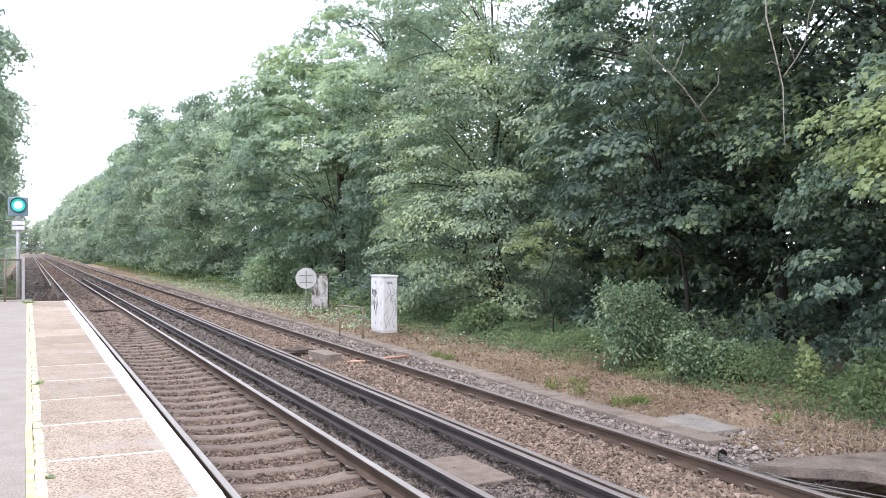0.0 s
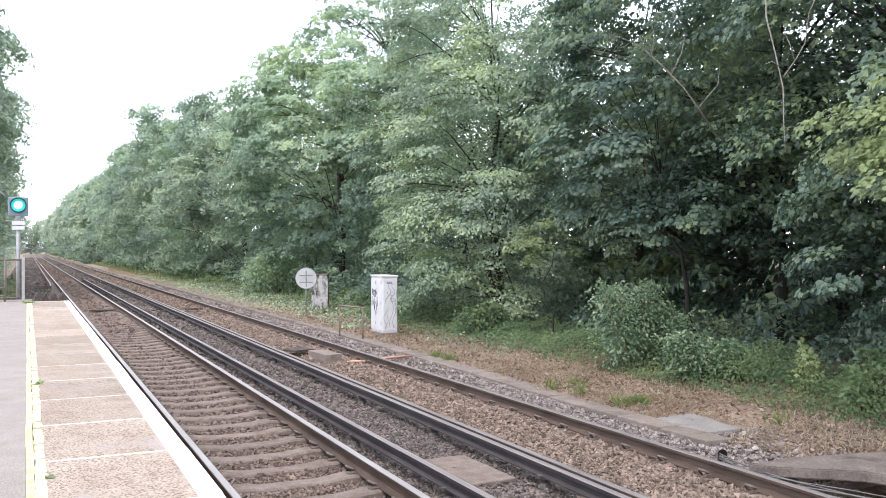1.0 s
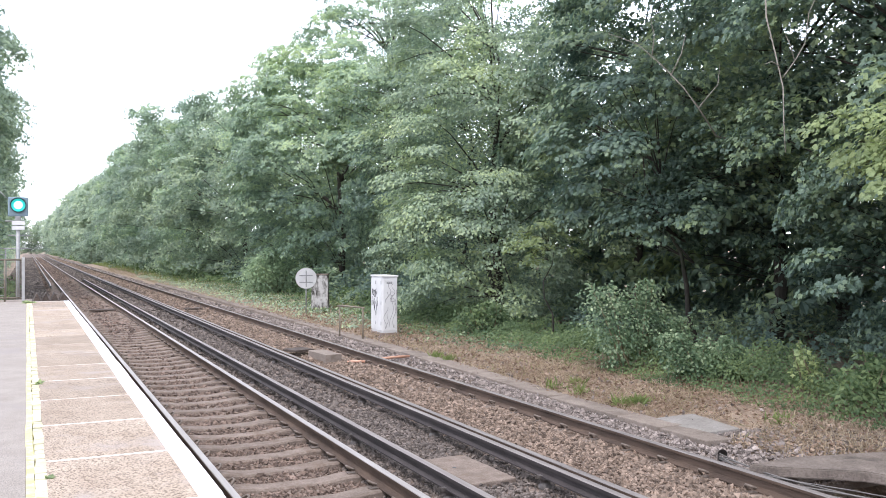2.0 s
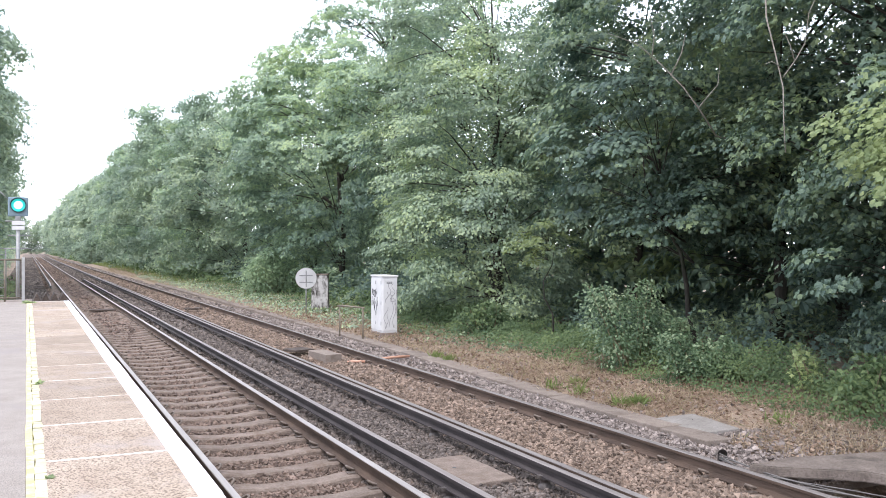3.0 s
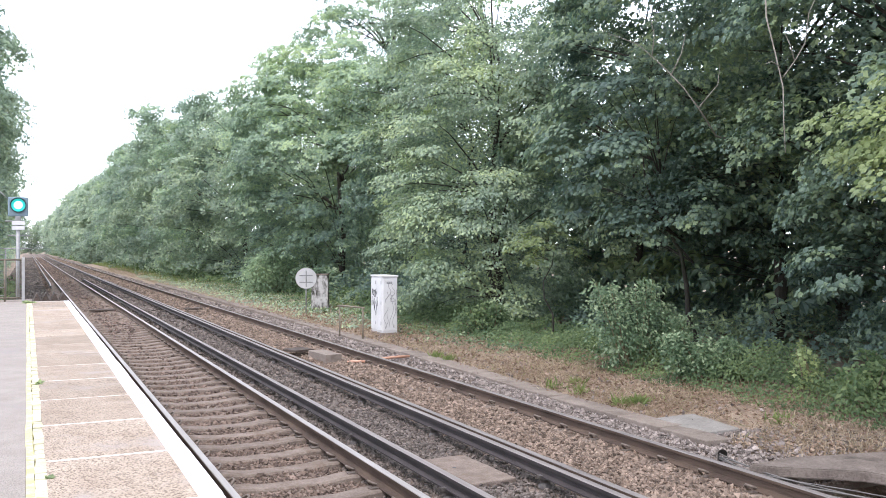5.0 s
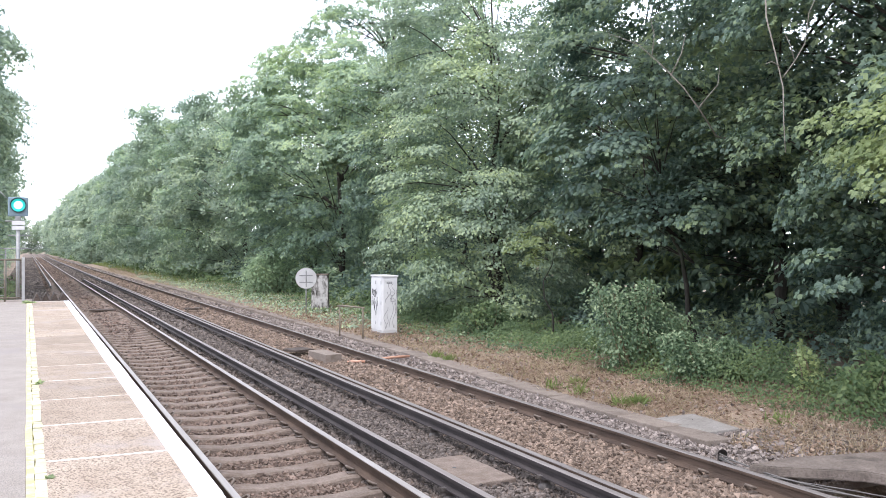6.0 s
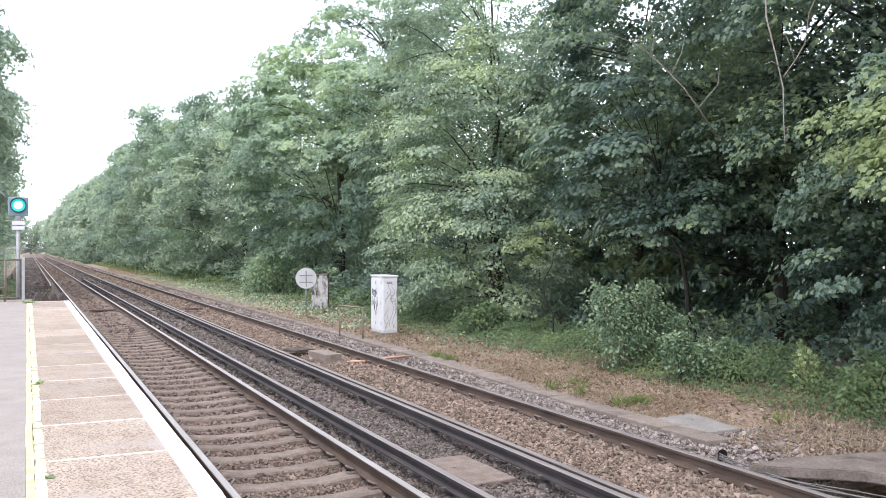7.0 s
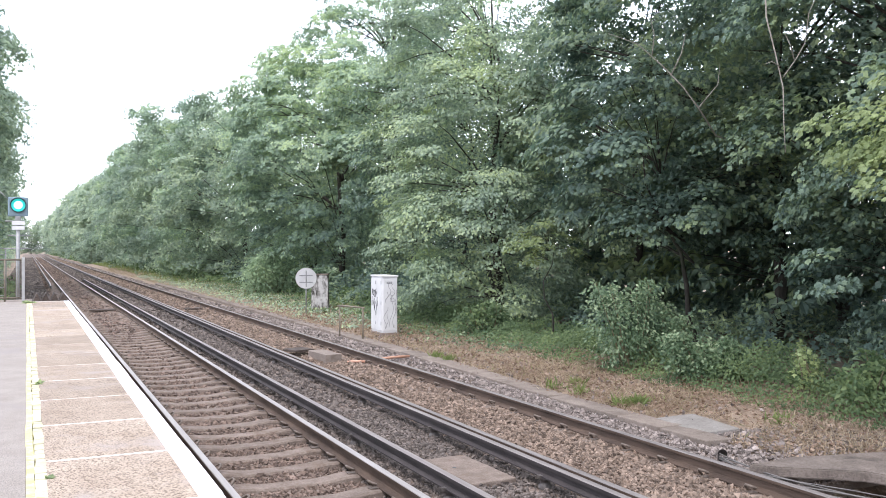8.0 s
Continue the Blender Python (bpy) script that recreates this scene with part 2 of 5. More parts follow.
M_LAMP = bpy.data.materials.new("green_signal_lens")
M_LAMP.use_nodes = True
_e = M_LAMP.node_tree.nodes["Principled BSDF"]
_e.inputs["Base Color"].default_value = (0.05, 0.5, 0.42, 1)
_e.inputs["Emission Color"].default_value = (0.25, 1.0, 0.86, 1)
_e.inputs["Emission Strength"].default_value = 3.2
# Emissive teal for a ring that draws the halo around the lit lens.
M_LAMP_HALO = bpy.data.materials.new("green_signal_halo")
M_LAMP_HALO.use_nodes = True
_e = M_LAMP_HALO.node_tree.nodes["Principled BSDF"]
_e.inputs["Base Color"].default_value = (0.02, 0.35, 0.33, 1)
_e.inputs["Emission Color"].default_value = (0.0, 0.50, 0.46, 1)
_e.inputs["Emission Strength"].default_value = 0.7


# ---------------------------------------------------------------- mesh helpers
def empty(name, x=0.0, y=0.0, z=0.0, label="", category="", group="", kind="", rz=0.0):
    ob = new(name)
    ob.empty_display_size = 0.2
    ob.matrix_basis = pose(x, y, z, 0, 0, rz)
    return tagged(ob, label, category, group, kind)


def part(name, data, mats, parent=None, label="", kind=""):
    """Links a bmesh or mesh as one object under a thing or a part."""
    if isinstance(data, bmesh.types.BMesh):
        me = bpy.data.meshes.new(name)
        data.to_mesh(me)
        data.free()
    else:
        me = data
    for m in (mats if isinstance(mats, (list, tuple)) else [mats]):
        if me.materials.get(m.name) is None:
            me.materials.append(m)
    ob = new(name, me)
    if parent is not None:
        ob.parent = parent
    return tagged(ob, label, kind=kind)


def box(x0, x1, y0, y1, z0, z1, bevel=0.0, segments=2, bm=None):
    made = bmesh.new()
    bmesh.ops.create_cube(made, size=1.0)
    for v in made.verts:
        v.co = ((x0 + x1) / 2 + v.co.x * (x1 - x0), (y0 + y1) / 2 + v.co.y * (y1 - y0), (z0 + z1) / 2 + v.co.z * (z1 - z0))
    if bevel:
        bmesh.ops.bevel(made, geom=made.edges[:], offset=bevel, segments=segments, affect="EDGES", profile=0.5)
    if bm is None:
        return made
    me = bpy.data.meshes.new("tmp")
    made.to_mesh(me)
    bm.from_mesh(me)
    bpy.data.meshes.remove(me)
    made.free()
    return bm


def tube(points, radii, sides=8, bm=None, caps=True):
    """A tube along points, with a radius at each."""
    bm = bm or bmesh.new()
    pts = [Vector(p) for p in points]
    if isinstance(radii, (int, float)):
        radii = [radii] * len(pts)
    rings = []
    side = None
    for i, p in enumerate(pts):
        d = (pts[min(i + 1, len(pts) - 1)] - pts[max(i - 1, 0)]).normalized()
        if side is None:
            side = d.orthogonal().normalized()
        side = (side - d * side.dot(d)).normalized()
        up = d.cross(side)
        rings.append([bm.verts.new(p + (side * math.cos(a) + up * math.sin(a)) * radii[i])
                      for a in (2 * math.pi * k / sides for k in range(sides))])
    for a, b in zip(rings, rings[1:]):
        for k in range(sides):
            f = bm.faces.new((a[k], a[(k + 1) % sides], b[(k + 1) % sides], b[k]))
            f.smooth = True
    if caps:
        bm.faces.new(rings[0][::-1])
        bm.faces.new(rings[-1])
    return bm


def extrude_y(profile, stations, top_from=None):
    """Sweeps a closed x-z profile along y; faces whose both ends lie above top_from get the second material."""
    bm = bmesh.new()
    rings = [[bm.verts.new((px + dx, y, pz + dz)) for px, pz in profile] for y, dx, dz in stations]
    n = len(profile)
    for a, b in zip(rings, rings[1:]):
        for k in range(n):
            f = bm.faces.new((a[k], a[(k + 1) % n], b[(k + 1) % n], b[k]))
            if top_from is not None and profile[k][1] >= top_from and profile[(k + 1) % n][1] >= top_from:
                f.material_index = 1
    bm.faces.new(rings[0])
    bm.faces.new(rings[-1][::-1])
    bmesh.ops.recalc_face_normals(bm, faces=bm.faces[:])
    return bm


def raw_mesh(name, verts, tris, smooth=False):
    """A mesh from arrays of corners and triangles."""
    me = bpy.data.meshes.new(name)
    verts, tris = np.asarray(verts, np.float32), np.asarray(tris, np.int32)
    me.vertices.add(len(verts))
    me.vertices.foreach_set("co", verts.ravel())
    me.loops.add(tris.size)
    me.loops.foreach_set("vertex_index", tris.ravel())
    me.polygons.add(len(tris))
    me.polygons.foreach_set("loop_start", np.arange(0, tris.size, 3, dtype=np.int32))
    me.polygons.foreach_set("use_smooth", np.full(len(tris), smooth))
    me.update(calc_edges=True)
    return me


def template_sycamore():
    """A lobed leaf of three joined pointed lobes, folded a little; its stalk is at the origin and it points along +y."""
    v = [(0, 0, 0), (0, 0.40, 0.05)]
    for a, s in ((-78, 0.58), (-34, 0.36), (0, 0.68), (34, 0.36), (78, 0.58)):
        t = radians(a)
        v.append((math.sin(t) * s, 0.34 + math.cos(t) * s, -0.16 * s if s > 0.5 else 0.05))
    return np.array(v), np.array([(0, 2, 1), (1, 2, 3), (1, 3, 4), (1, 4, 5), (1, 5, 6), (0, 1, 6)])


def template_maple():
    """A five-lobed leaf with shallow bays between the lobes."""
    v = [(0, 0.36, 0.05)]
    for a, s in ((-158, 0.30), (-108, 0.47), (-80, 0.40), (-52, 0.60), (-26, 0.44), (0, 0.66), (26, 0.44), (52, 0.60), (80, 0.40), (108, 0.47), (158, 0.30)):
        t = radians(a)
        v.append((math.sin(t) * s, 0.36 + math.cos(t) * s, -0.22 * s * s + (0.05 if s < 0.45 else 0.0)))
    return np.array(v), np.array([(0, i, i + 1) for i in range(1, 11)] + [(0, 11, 1)])


def template_simple():
    """A pointed oval leaf in four triangles, folded along its rib."""
    return (np.array([(0, 0, 0), (0.32, 0.45, 0.06), (0, 0.5, -0.03), (-0.32, 0.45, 0.06), (0, 1, -0.08)]),
            np.array([(0, 1, 2), (0, 2, 3), (1, 4, 2), (2, 4, 3)]))


def template_tuft():
    """Three leaves on one twig, for boughs farther off."""
    v, t = [], []
    for k, (a, s) in enumerate(((-65, 0.8), (0, 1.0), (65, 0.8))):
        c, sn = math.cos(radians(a)), math.sin(radians(a))
        for px, py, pz in ((0, 0.05, 0), (0.27, 0.5, 0.05), (0, 1.0, -0.1), (-0.27, 0.5, 0.05)):
            v.append(((px * c + py * sn) * s, (-px * sn + py * c) * s, pz + 0.04 * k))
        t += [(4 * k, 4 * k + 1, 4 * k + 2), (4 * k, 4 * k + 2, 4 * k + 3)]
    return np.array(v), np.array(t)


def template_sprig():
    """A far twig: six small leaves of one triangle each."""
    g = np.random.default_rng(9)
    v, t = [], []
    for k in range(6):
        a, d = g.uniform(-1.9, 1.9), g.uniform(0.1, 0.62)
        c = np.array([math.sin(a) * d, 0.45 + math.cos(a) * d * 0.8, g.uniform(-0.16, 0.16)])
        b = a + g.uniform(-0.8, 0.8)
        f, s = np.array([math.sin(b), math.cos(b), g.uniform(-0.4, 0.2)]) * 0.27, np.array([math.cos(b), -math.sin(b), g.uniform(-0.3, 0.3)]) * 0.15
        v += [c - f * 0.6 - s, c - f * 0.6 + s, c + f]
        t.append((3 * k, 3 * k + 1, 3 * k + 2))
    return np.array(v), np.array(t)


MAPLE = template_maple()
SYCAMORE, SIMPLE, TUFT, SPRIG = template_sycamore(), template_simple(), template_tuft(), template_sprig()


def scatter(name, template, at, normal, heading, size):
    """One mesh with a leaf of the template at each place, facing its normal and pointing along its heading."""
    tv, tt = template
    nz = normal / np.maximum(np.linalg.norm(normal, axis=1, keepdims=True), 1e-6)
    hy = heading - nz * np.sum(heading * nz, axis=1, keepdims=True)
    hy /= np.maximum(np.linalg.norm(hy, axis=1, keepdims=True), 1e-6)
    hx = np.cross(hy, nz)
    verts = at[:, None] + size[:, None, None] * (tv[None, :, 0:1] * hx[:, None] + tv[None, :, 1:2] * hy[:, None] + tv[None, :, 2:3] * nz[:, None])
    tris = tt[None] + (np.arange(len(at)) * len(tv))[:, None, None]
    return raw_mesh(name, verts.reshape(-1, 3), tris.reshape(-1, 3))


def spray_leaves(rng, centre, outward, radius, count, droop=0.42, thick=0.34, lift=0.72):
    """Leaves over one layered spray: a shallow dome, higher at its root, whose rim hangs outward."""
    a = rng.uniform(0, 2 * np.pi, count)
    r = np.sqrt(rng.uniform(0.0, 1, count))
    side = np.array([-outward[1], outward[0], 0.0])
    fwd = np.array([outward[0], outward[1], 0.0])
    u, v = np.cos(a) * r * 1.1, np.sin(a) * r
    ragged = 1 + 0.3 * np.sin(a * 3 + rng.uniform(0, 6)) * r
    u, v = u * ragged, v * ragged
    z = -droop * (0.55 * u + 0.6 * r * r) + rng.normal(0, thick * 0.35, count)
    at = centre + radius * (u[:, None] * fwd + v[:, None] * side) + np.array([0, 0, 1.0]) * (radius * z)[:, None]
    normal = np.array([0, 0, lift + 0.12]) + 0.58 * fwd + 0.35 * (u[:, None] * fwd + v[:, None] * side) + rng.normal(0, 0.32, (count, 3))
    heading = u[:, None] * fwd + v[:, None] * side + 0.6 * fwd + np.array([0, 0, -0.2]) + rng.normal(0, 0.5, (count, 3))
    return at, normal, heading


# ---------------------------------------------------------------- ground and ballast
A, B, C, D = 1.667, 3.172, 4.905, 6.410      # running rails, centre of head
EDGE, PZ = 0.934, 0.886                      # platform edge and height
END = 24.0                                   # platform end


def ground():
    xs = [-900, -300, -90, -30, -12, -6, 0, 1, 3, 5, 7.2] + [7.6 + 0.25 * i for i in range(28)] + [16, 20, 30, 60, 150, 400, 900]
    ys = [-400, -120, -40, -12] + [-4 + 0.5 * i for i in range(90)] + [42, 46, 52, 60, 72, 90, 120, 170, 250, 400, 700, 1400]
    bm = bmesh.new()
    rows = []
    for y in ys:
        row = []
        for x in xs:
            z = -0.235 if x > 7.5 else -0.34
            if 7.7 < x < 60 and -10 < y < 200:
                rise = min(1.0, (x - 7.7) / 3.0)
                z += rise * (0.10 + 0.10 * noise.noise((x * 0.8, y * 0.5, 3.0))) + 0.05 * rise * noise.noise((x * 2.5, y * 2.5, 0))
            if 6.9 < x < 11 and y < 6.1:
                z = -0.8
            row.append(bm.verts.new((x, y, z)))
        rows.append(row)
    for a, b in zip(rows, rows[1:]):
        for k in range(len(xs) - 1):
            bm.faces.new((a[k], a[k + 1], b[k + 1], b[k])).smooth = True
    return tagged(part("ground", bm, M_SOIL), "dry brown trackside earth with patchy grass", "ground", kind="structure")


def bed_height(x):
    """Top of the ballast across the line."""
    if x < 1.0:
        return -0.215
    if x < 3.28:
        return -0.212 + 0.006 * math.cos((x - 2.42) * 2.1)
    if x < 4.75:
        return -0.152
    if x < 6.75:
        return -0.165 + 0.015 * math.cos((x - 5.65) * 2.5)
    return -0.185


def ballast_bed():
    xs = [-1.5, 0.2, 0.9] + [1.0 + 0.15 * i for i in range(42)] + [7.34]
    ys = [-6 + 0.5 * i for i in range(80)] + [35 + 3 * i for i in range(12)] + [80, 100, 140, 200, 300, 430]
    bm = bmesh.new()
    rows = [[bm.verts.new((x, y, (-0.75 if x > 6.95 and y < 6.1 else bed_height(x)) - 0.02 + 0.012 * noise.noise((x * 4, y * 4, 0)))) for x in xs] for y in ys]
    for a, b in zip(rows, rows[1:]):
        for k in range(len(xs) - 1):
            bm.faces.new((a[k], a[k + 1], b[k + 1], b[k])).smooth = True
    return tagged(part("ballast_bed", bm, M_BALLAST_BED), "fine gritty bed under the ballast stones", "ballast", kind="structure")


def stones(name, x0, x1, y0, y1, density, size, mat, label, seed, z=None, lift=0.0, clear=None):
    """Loose broken stones: jittered lumps of eight facets."""
    rng = np.random.default_rng(seed)
    n = int((x1 - x0) * (y1 - y0) * density)
    x, y = rng.uniform(x0, x1, n), rng.uniform(y0, y1, n)
    if clear is not None:
        off = np.abs((y - clear + 0.324) % 0.648 - 0.324)
        keep = (off > 0.108) | (rng.uniform(0, 1, n) < 0.05)
        x, y = x[keep], y[keep]
        n = len(x)
    base = np.array([bed_height(v) for v in x]) if z is None else np.full(n, z)
    s = size * rng.lognormal(0, 0.28, n)
    octa = np.array([(1, 0, 0), (-1, 0, 0), (0, 1, 0), (0, -1, 0), (0, 0, 1), (0, 0, -1)], float) * 0.72
    tri = np.array([(0, 2, 4), (2, 1, 4), (1, 3, 4), (3, 0, 4), (2, 0, 5), (1, 2, 5), (3, 1, 5), (0, 3, 5)])
    shape = octa[None] * rng.uniform(0.6, 1.3, (n, 1, 3)) * np.array([1.1, 1.1, 0.78]) + rng.uniform(-0.15, 0.15, (n, 6, 3))
    ax = rng.normal(0, 1, (n, 3))
    ax /= np.linalg.norm(ax, axis=1, keepdims=True)
    ang = rng.uniform(0, 2 * np.pi, n)
    cs, sn = np.cos(ang)[:, None, None], np.sin(ang)[:, None, None]
    k = ax[:, None]
    shape = shape * cs + np.cross(np.broadcast_to(k, shape.shape), shape) * sn + k * np.sum(k * shape, axis=2, keepdims=True) * (1 - cs)
    at = np.stack([x, y, base + lift + rng.normal(0, 0.008, n)], 1)
    v = at[:, None] + shape * s[:, None, None]
    t = tri[None] + (np.arange(n) * 6)[:, None, None]
    return tagged(part(name, raw_mesh(name, v.reshape(-1, 3), t.reshape(-1, 3)), mat), label, "ballast", kind="stuff")


ground()
ballast_bed()
stones("ballast_near_track", 1.0, 3.1, 3.2, 12, 1250, 0.0265, M_STONE_RUST, "rust-brown stone ballast between concrete sleepers", 1, clear=2.2, lift=-0.014)
stones("ballast_near_track", 1.0, 3.1, 12, 26, 330, 0.041, M_STONE_RUST, "rust-brown stone ballast between concrete sleepers", 2, clear=2.2, lift=-0.014)
stones("ballast_between_tracks", 3.1, 4.75, 4.0, 12, 1050, 0.029, M_STONE_GREY, "dark grey stone ballast between the two tracks", 3, lift=-0.01)
stones("ballast_between_tracks", 3.1, 4.75, 12, 26, 300, 0.043, M_STONE_GREY, "dark grey stone ballast between the two tracks", 4, lift=-0.01)
stones("ballast_far_track", 4.75, 6.5, 5.0, 13, 1000, 0.031, M_STONE_TAN, "tan stone ballast burying the sleepers", 5, lift=-0.012)
stones("ballast_far_track", 4.75, 6.5, 13, 30, 300, 0.043, M_STONE_TAN, "tan stone ballast burying the sleepers", 6, lift=-0.012)
stones("ballast_shoulder", 6.5, 7.62, 6.35, 14, 850, 0.033, M_STONE_PALE, "pale grey chippings beside the far rail", 7, lift=-0.01)
stones("ballast_shoulder", 6.5, 7.62, 14, 30, 260, 0.046, M_STONE_PALE, "pale grey chippings beside the far rail", 8, lift=-0.01)
for y0, y1, many, size, seed in ((26, 62, 52, 0.072, 21), (62, 130, 18, 0.1, 31), (130, 260, 6, 0.16, 41)):
    stones("ballast_near_track", 1.0, 3.1, y0, y1, many, size, M_STONE_RUST, "rust-brown stone ballast between concrete sleepers", seed)
    stones("ballast_between_tracks", 3.1, 4.75, y0, y1, many, size, M_STONE_GREY, "dark grey stone ballast between the two tracks", seed + 1)
    stones("ballast_far_track", 4.75, 6.5, max(30, y0), y1, many, size, M_STONE_TAN, "tan stone ballast burying the sleepers", seed + 2)
    stones("ballast_shoulder", 6.5, 7.5, max(30, y0), y1, many, size, M_STONE_PALE, "pale grey chippings beside the far rail", seed + 3)
    stones("ballast_beyond_platform", -1.4, 1.0, max(27, y0), y1, many, size, M_STONE_GREY, "grey-brown ballast beyond the platform end", seed + 4)
stones("loose_chippings", 7.5, 9.7, 6.6, 8.6, 420, 0.034, M_STONE_PALE, "loose pale chippings scattered on the earth", 9, z=-0.17)
stones("loose_chippings", 7.9, 9.9, 9.0, 22, 14, 0.04, M_STONE_PALE, "a few pale stones lying in dry grass", 10, z=-0.15)


# ---------------------------------------------------------------- tracks
RAIL = [(-0.07, -0.159), (0.07, -0.159), (0.07, -0.148), (0.02, -0.132), (0.009, -0.118), (0.009, -0.048), (0.034, -0.036), (0.036, -0.009), (0.032, -0.001), (0.0, 0.0),
        (-0.032, -0.001), (-0.036, -0.009), (-0.034, -0.036), (-0.009, -0.048), (-0.009, -0.118), (-0.02, -0.132), (-0.07, -0.148)]
CONDUCTOR = [(-0.062, -0.05), (0.062, -0.05), (0.062, -0.036), (0.014, -0.02), (0.014, 0.028), (0.037, 0.038), (0.037, 0.07), (0.030, 0.076),
             (-0.030, 0.076), (-0.037, 0.07), (-0.037, 0.038), (-0.014, 0.028), (-0.014, -0.02), (-0.062, -0.036)]


def line_stations(y0, y1):
    return [(y, 0.0, 0.0) for y in [y0, *[v for v in range(0, 440, 20) if y0 < v < y1], y1]]


def sleeper_mesh():
    """A concrete sleeper: shoulders under the rails, sloping to a lower waist."""
    rows = [(-1.25, -0.185), (-1.2, -0.168), (-0.98, -0.160), (-0.55, -0.160), (-0.28, -0.192), (0.28, -0.192), (0.55, -0.160), (0.98, -0.160), (1.2, -0.168), (1.25, -0.185)]
    bm = bmesh.new()
    rings = [[bm.verts.new((x, w, z)) for w, z in ((-0.14, -0.33), (-0.118, top - 0.02), (-0.098, top), (0.098, top), (0.118, top - 0.02), (0.14, -0.33))] for x, top in rows]
    for a, b in zip(rings, rings[1:]):
        for k in range(5):
            bm.faces.new((a[k], b[k], b[k + 1], a[k + 1]))
    bm.faces.new(rings[0])
    bm.faces.new(rings[-1][::-1])
    bmesh.ops.recalc_face_normals(bm, faces=bm.faces[:])
    me = bpy.data.meshes.new("sleeper")
    bm.to_mesh(me)
    bm.free()
    me.materials.append(M_SLEEPER)
    return me


def clip_mesh():
    """A sprung steel clip bent over the rail's foot."""
    pts = [(0.05, -0.05, 0.0), (0.085, -0.055, 0.035), (0.115, -0.02, 0.06), (0.11, 0.025, 0.06), (0.07, 0.045, 0.04), (0.045, 0.0, 0.022)]
    bm = tube(pts, 0.012, 6)
    box(0.03, 0.11, -0.028, 0.028, -0.02, 0.0, bm=bm)
    me = bpy.data.meshes.new("clip")
    bm.to_mesh(me)
    bm.free()
    me.materials.append(M_CLIP)
    return me


SLEEPER, CLIP = sleeper_mesh(), clip_mesh()


def track(rails, label, head, first, last, clipped):
    t = empty("railway_track", sum(rails) / 2, 0, 0, label, "railway track", kind="structure")
    for r in rails:
        part("rail", extrude_y([(px + r - sum(rails) / 2, pz) for px, pz in RAIL], line_stations(-6, 430), -0.012), [M_RAIL_SIDE, head], t, "steel rail with rust-brown sides")
    rng = random.Random(int(rails[0] * 10))
    y = first
    while y < last:
        s = new("sleeper", SLEEPER)
        s.parent = t
        s.matrix_basis = pose(rng.uniform(-0.015, 0.015), y, rng.uniform(-0.006, 0.004), 0, 0, rng.uniform(-0.5, 0.5))
        if 2.0 < y < clipped:
            for r in rails:
                for turn in (0, 180):
                    c = new("clip", CLIP)
                    c.parent = t
                    c.matrix_basis = pose(r - sum(rails) / 2 + (0.035 if turn == 0 else -0.035), y, -0.148, 0, 0, turn) @ Matrix.Diagonal((1.15, 1.25, 1.1, 1))
        y += 0.648
    return t


track((A, B), "near running track on weathered concrete sleepers", M_RAIL_HEAD, 2.2 - 0.648 * 12, 75, 26)
track((C, D), "far running track sunk in tan ballast", M_RAIL_DULL, 4.4 - 0.648 * 15, 40, 24)


def conductor(x, y0, y1, label):
    t = empty("conductor_rail", x, 0, 0, label, "electric rail", kind="structure")
    st = [(y0, 0, -0.10 if y0 > 0 else 0.0), (y0 + 2.0, 0, 0), *line_stations(y0 + 2, y1)[1:-1], (y1 - 2, 0, 0), (y1, 0, -0.10 if y1 < 400 else 0)]
    part("rail", extrude_y(CONDUCTOR, st, 0.069), [M_THIRD_SIDE, M_RAIL_DULL], t)
    y = max(y0, 1.0) + 1.15
    pot = tube([(0, 0, -0.22), (0, 0, -0.13), (0, 0, -0.12), (0, 0, -0.09), (0, 0, -0.08), (0, 0, -0.045)], [0.075, 0.07, 0.05, 0.05, 0.065, 0.065], 10)
    box(-0.085, 0.085, -0.03, 0.03, -0.06, -0.03, bm=pot)
    me = bpy.data.meshes.new("insulator")
    pot.to_mesh(me)
    pot.free()
    me.materials.append(M_INSULATOR)
    while y < min(y1, 45):
        i = new("insulator", me)
        i.parent = t
        i.matrix_basis = pose(0, y, 0)
        y += 2.6
    return t


conductor(3.56, -6, 68, "grimy conductor rail on insulators beside the near track")
conductor(4.60, -6, 430, "grimy conductor rail on insulators beside the far track")
conductor(1.24, 57, 430, "conductor rail beginning beyond the platform end")


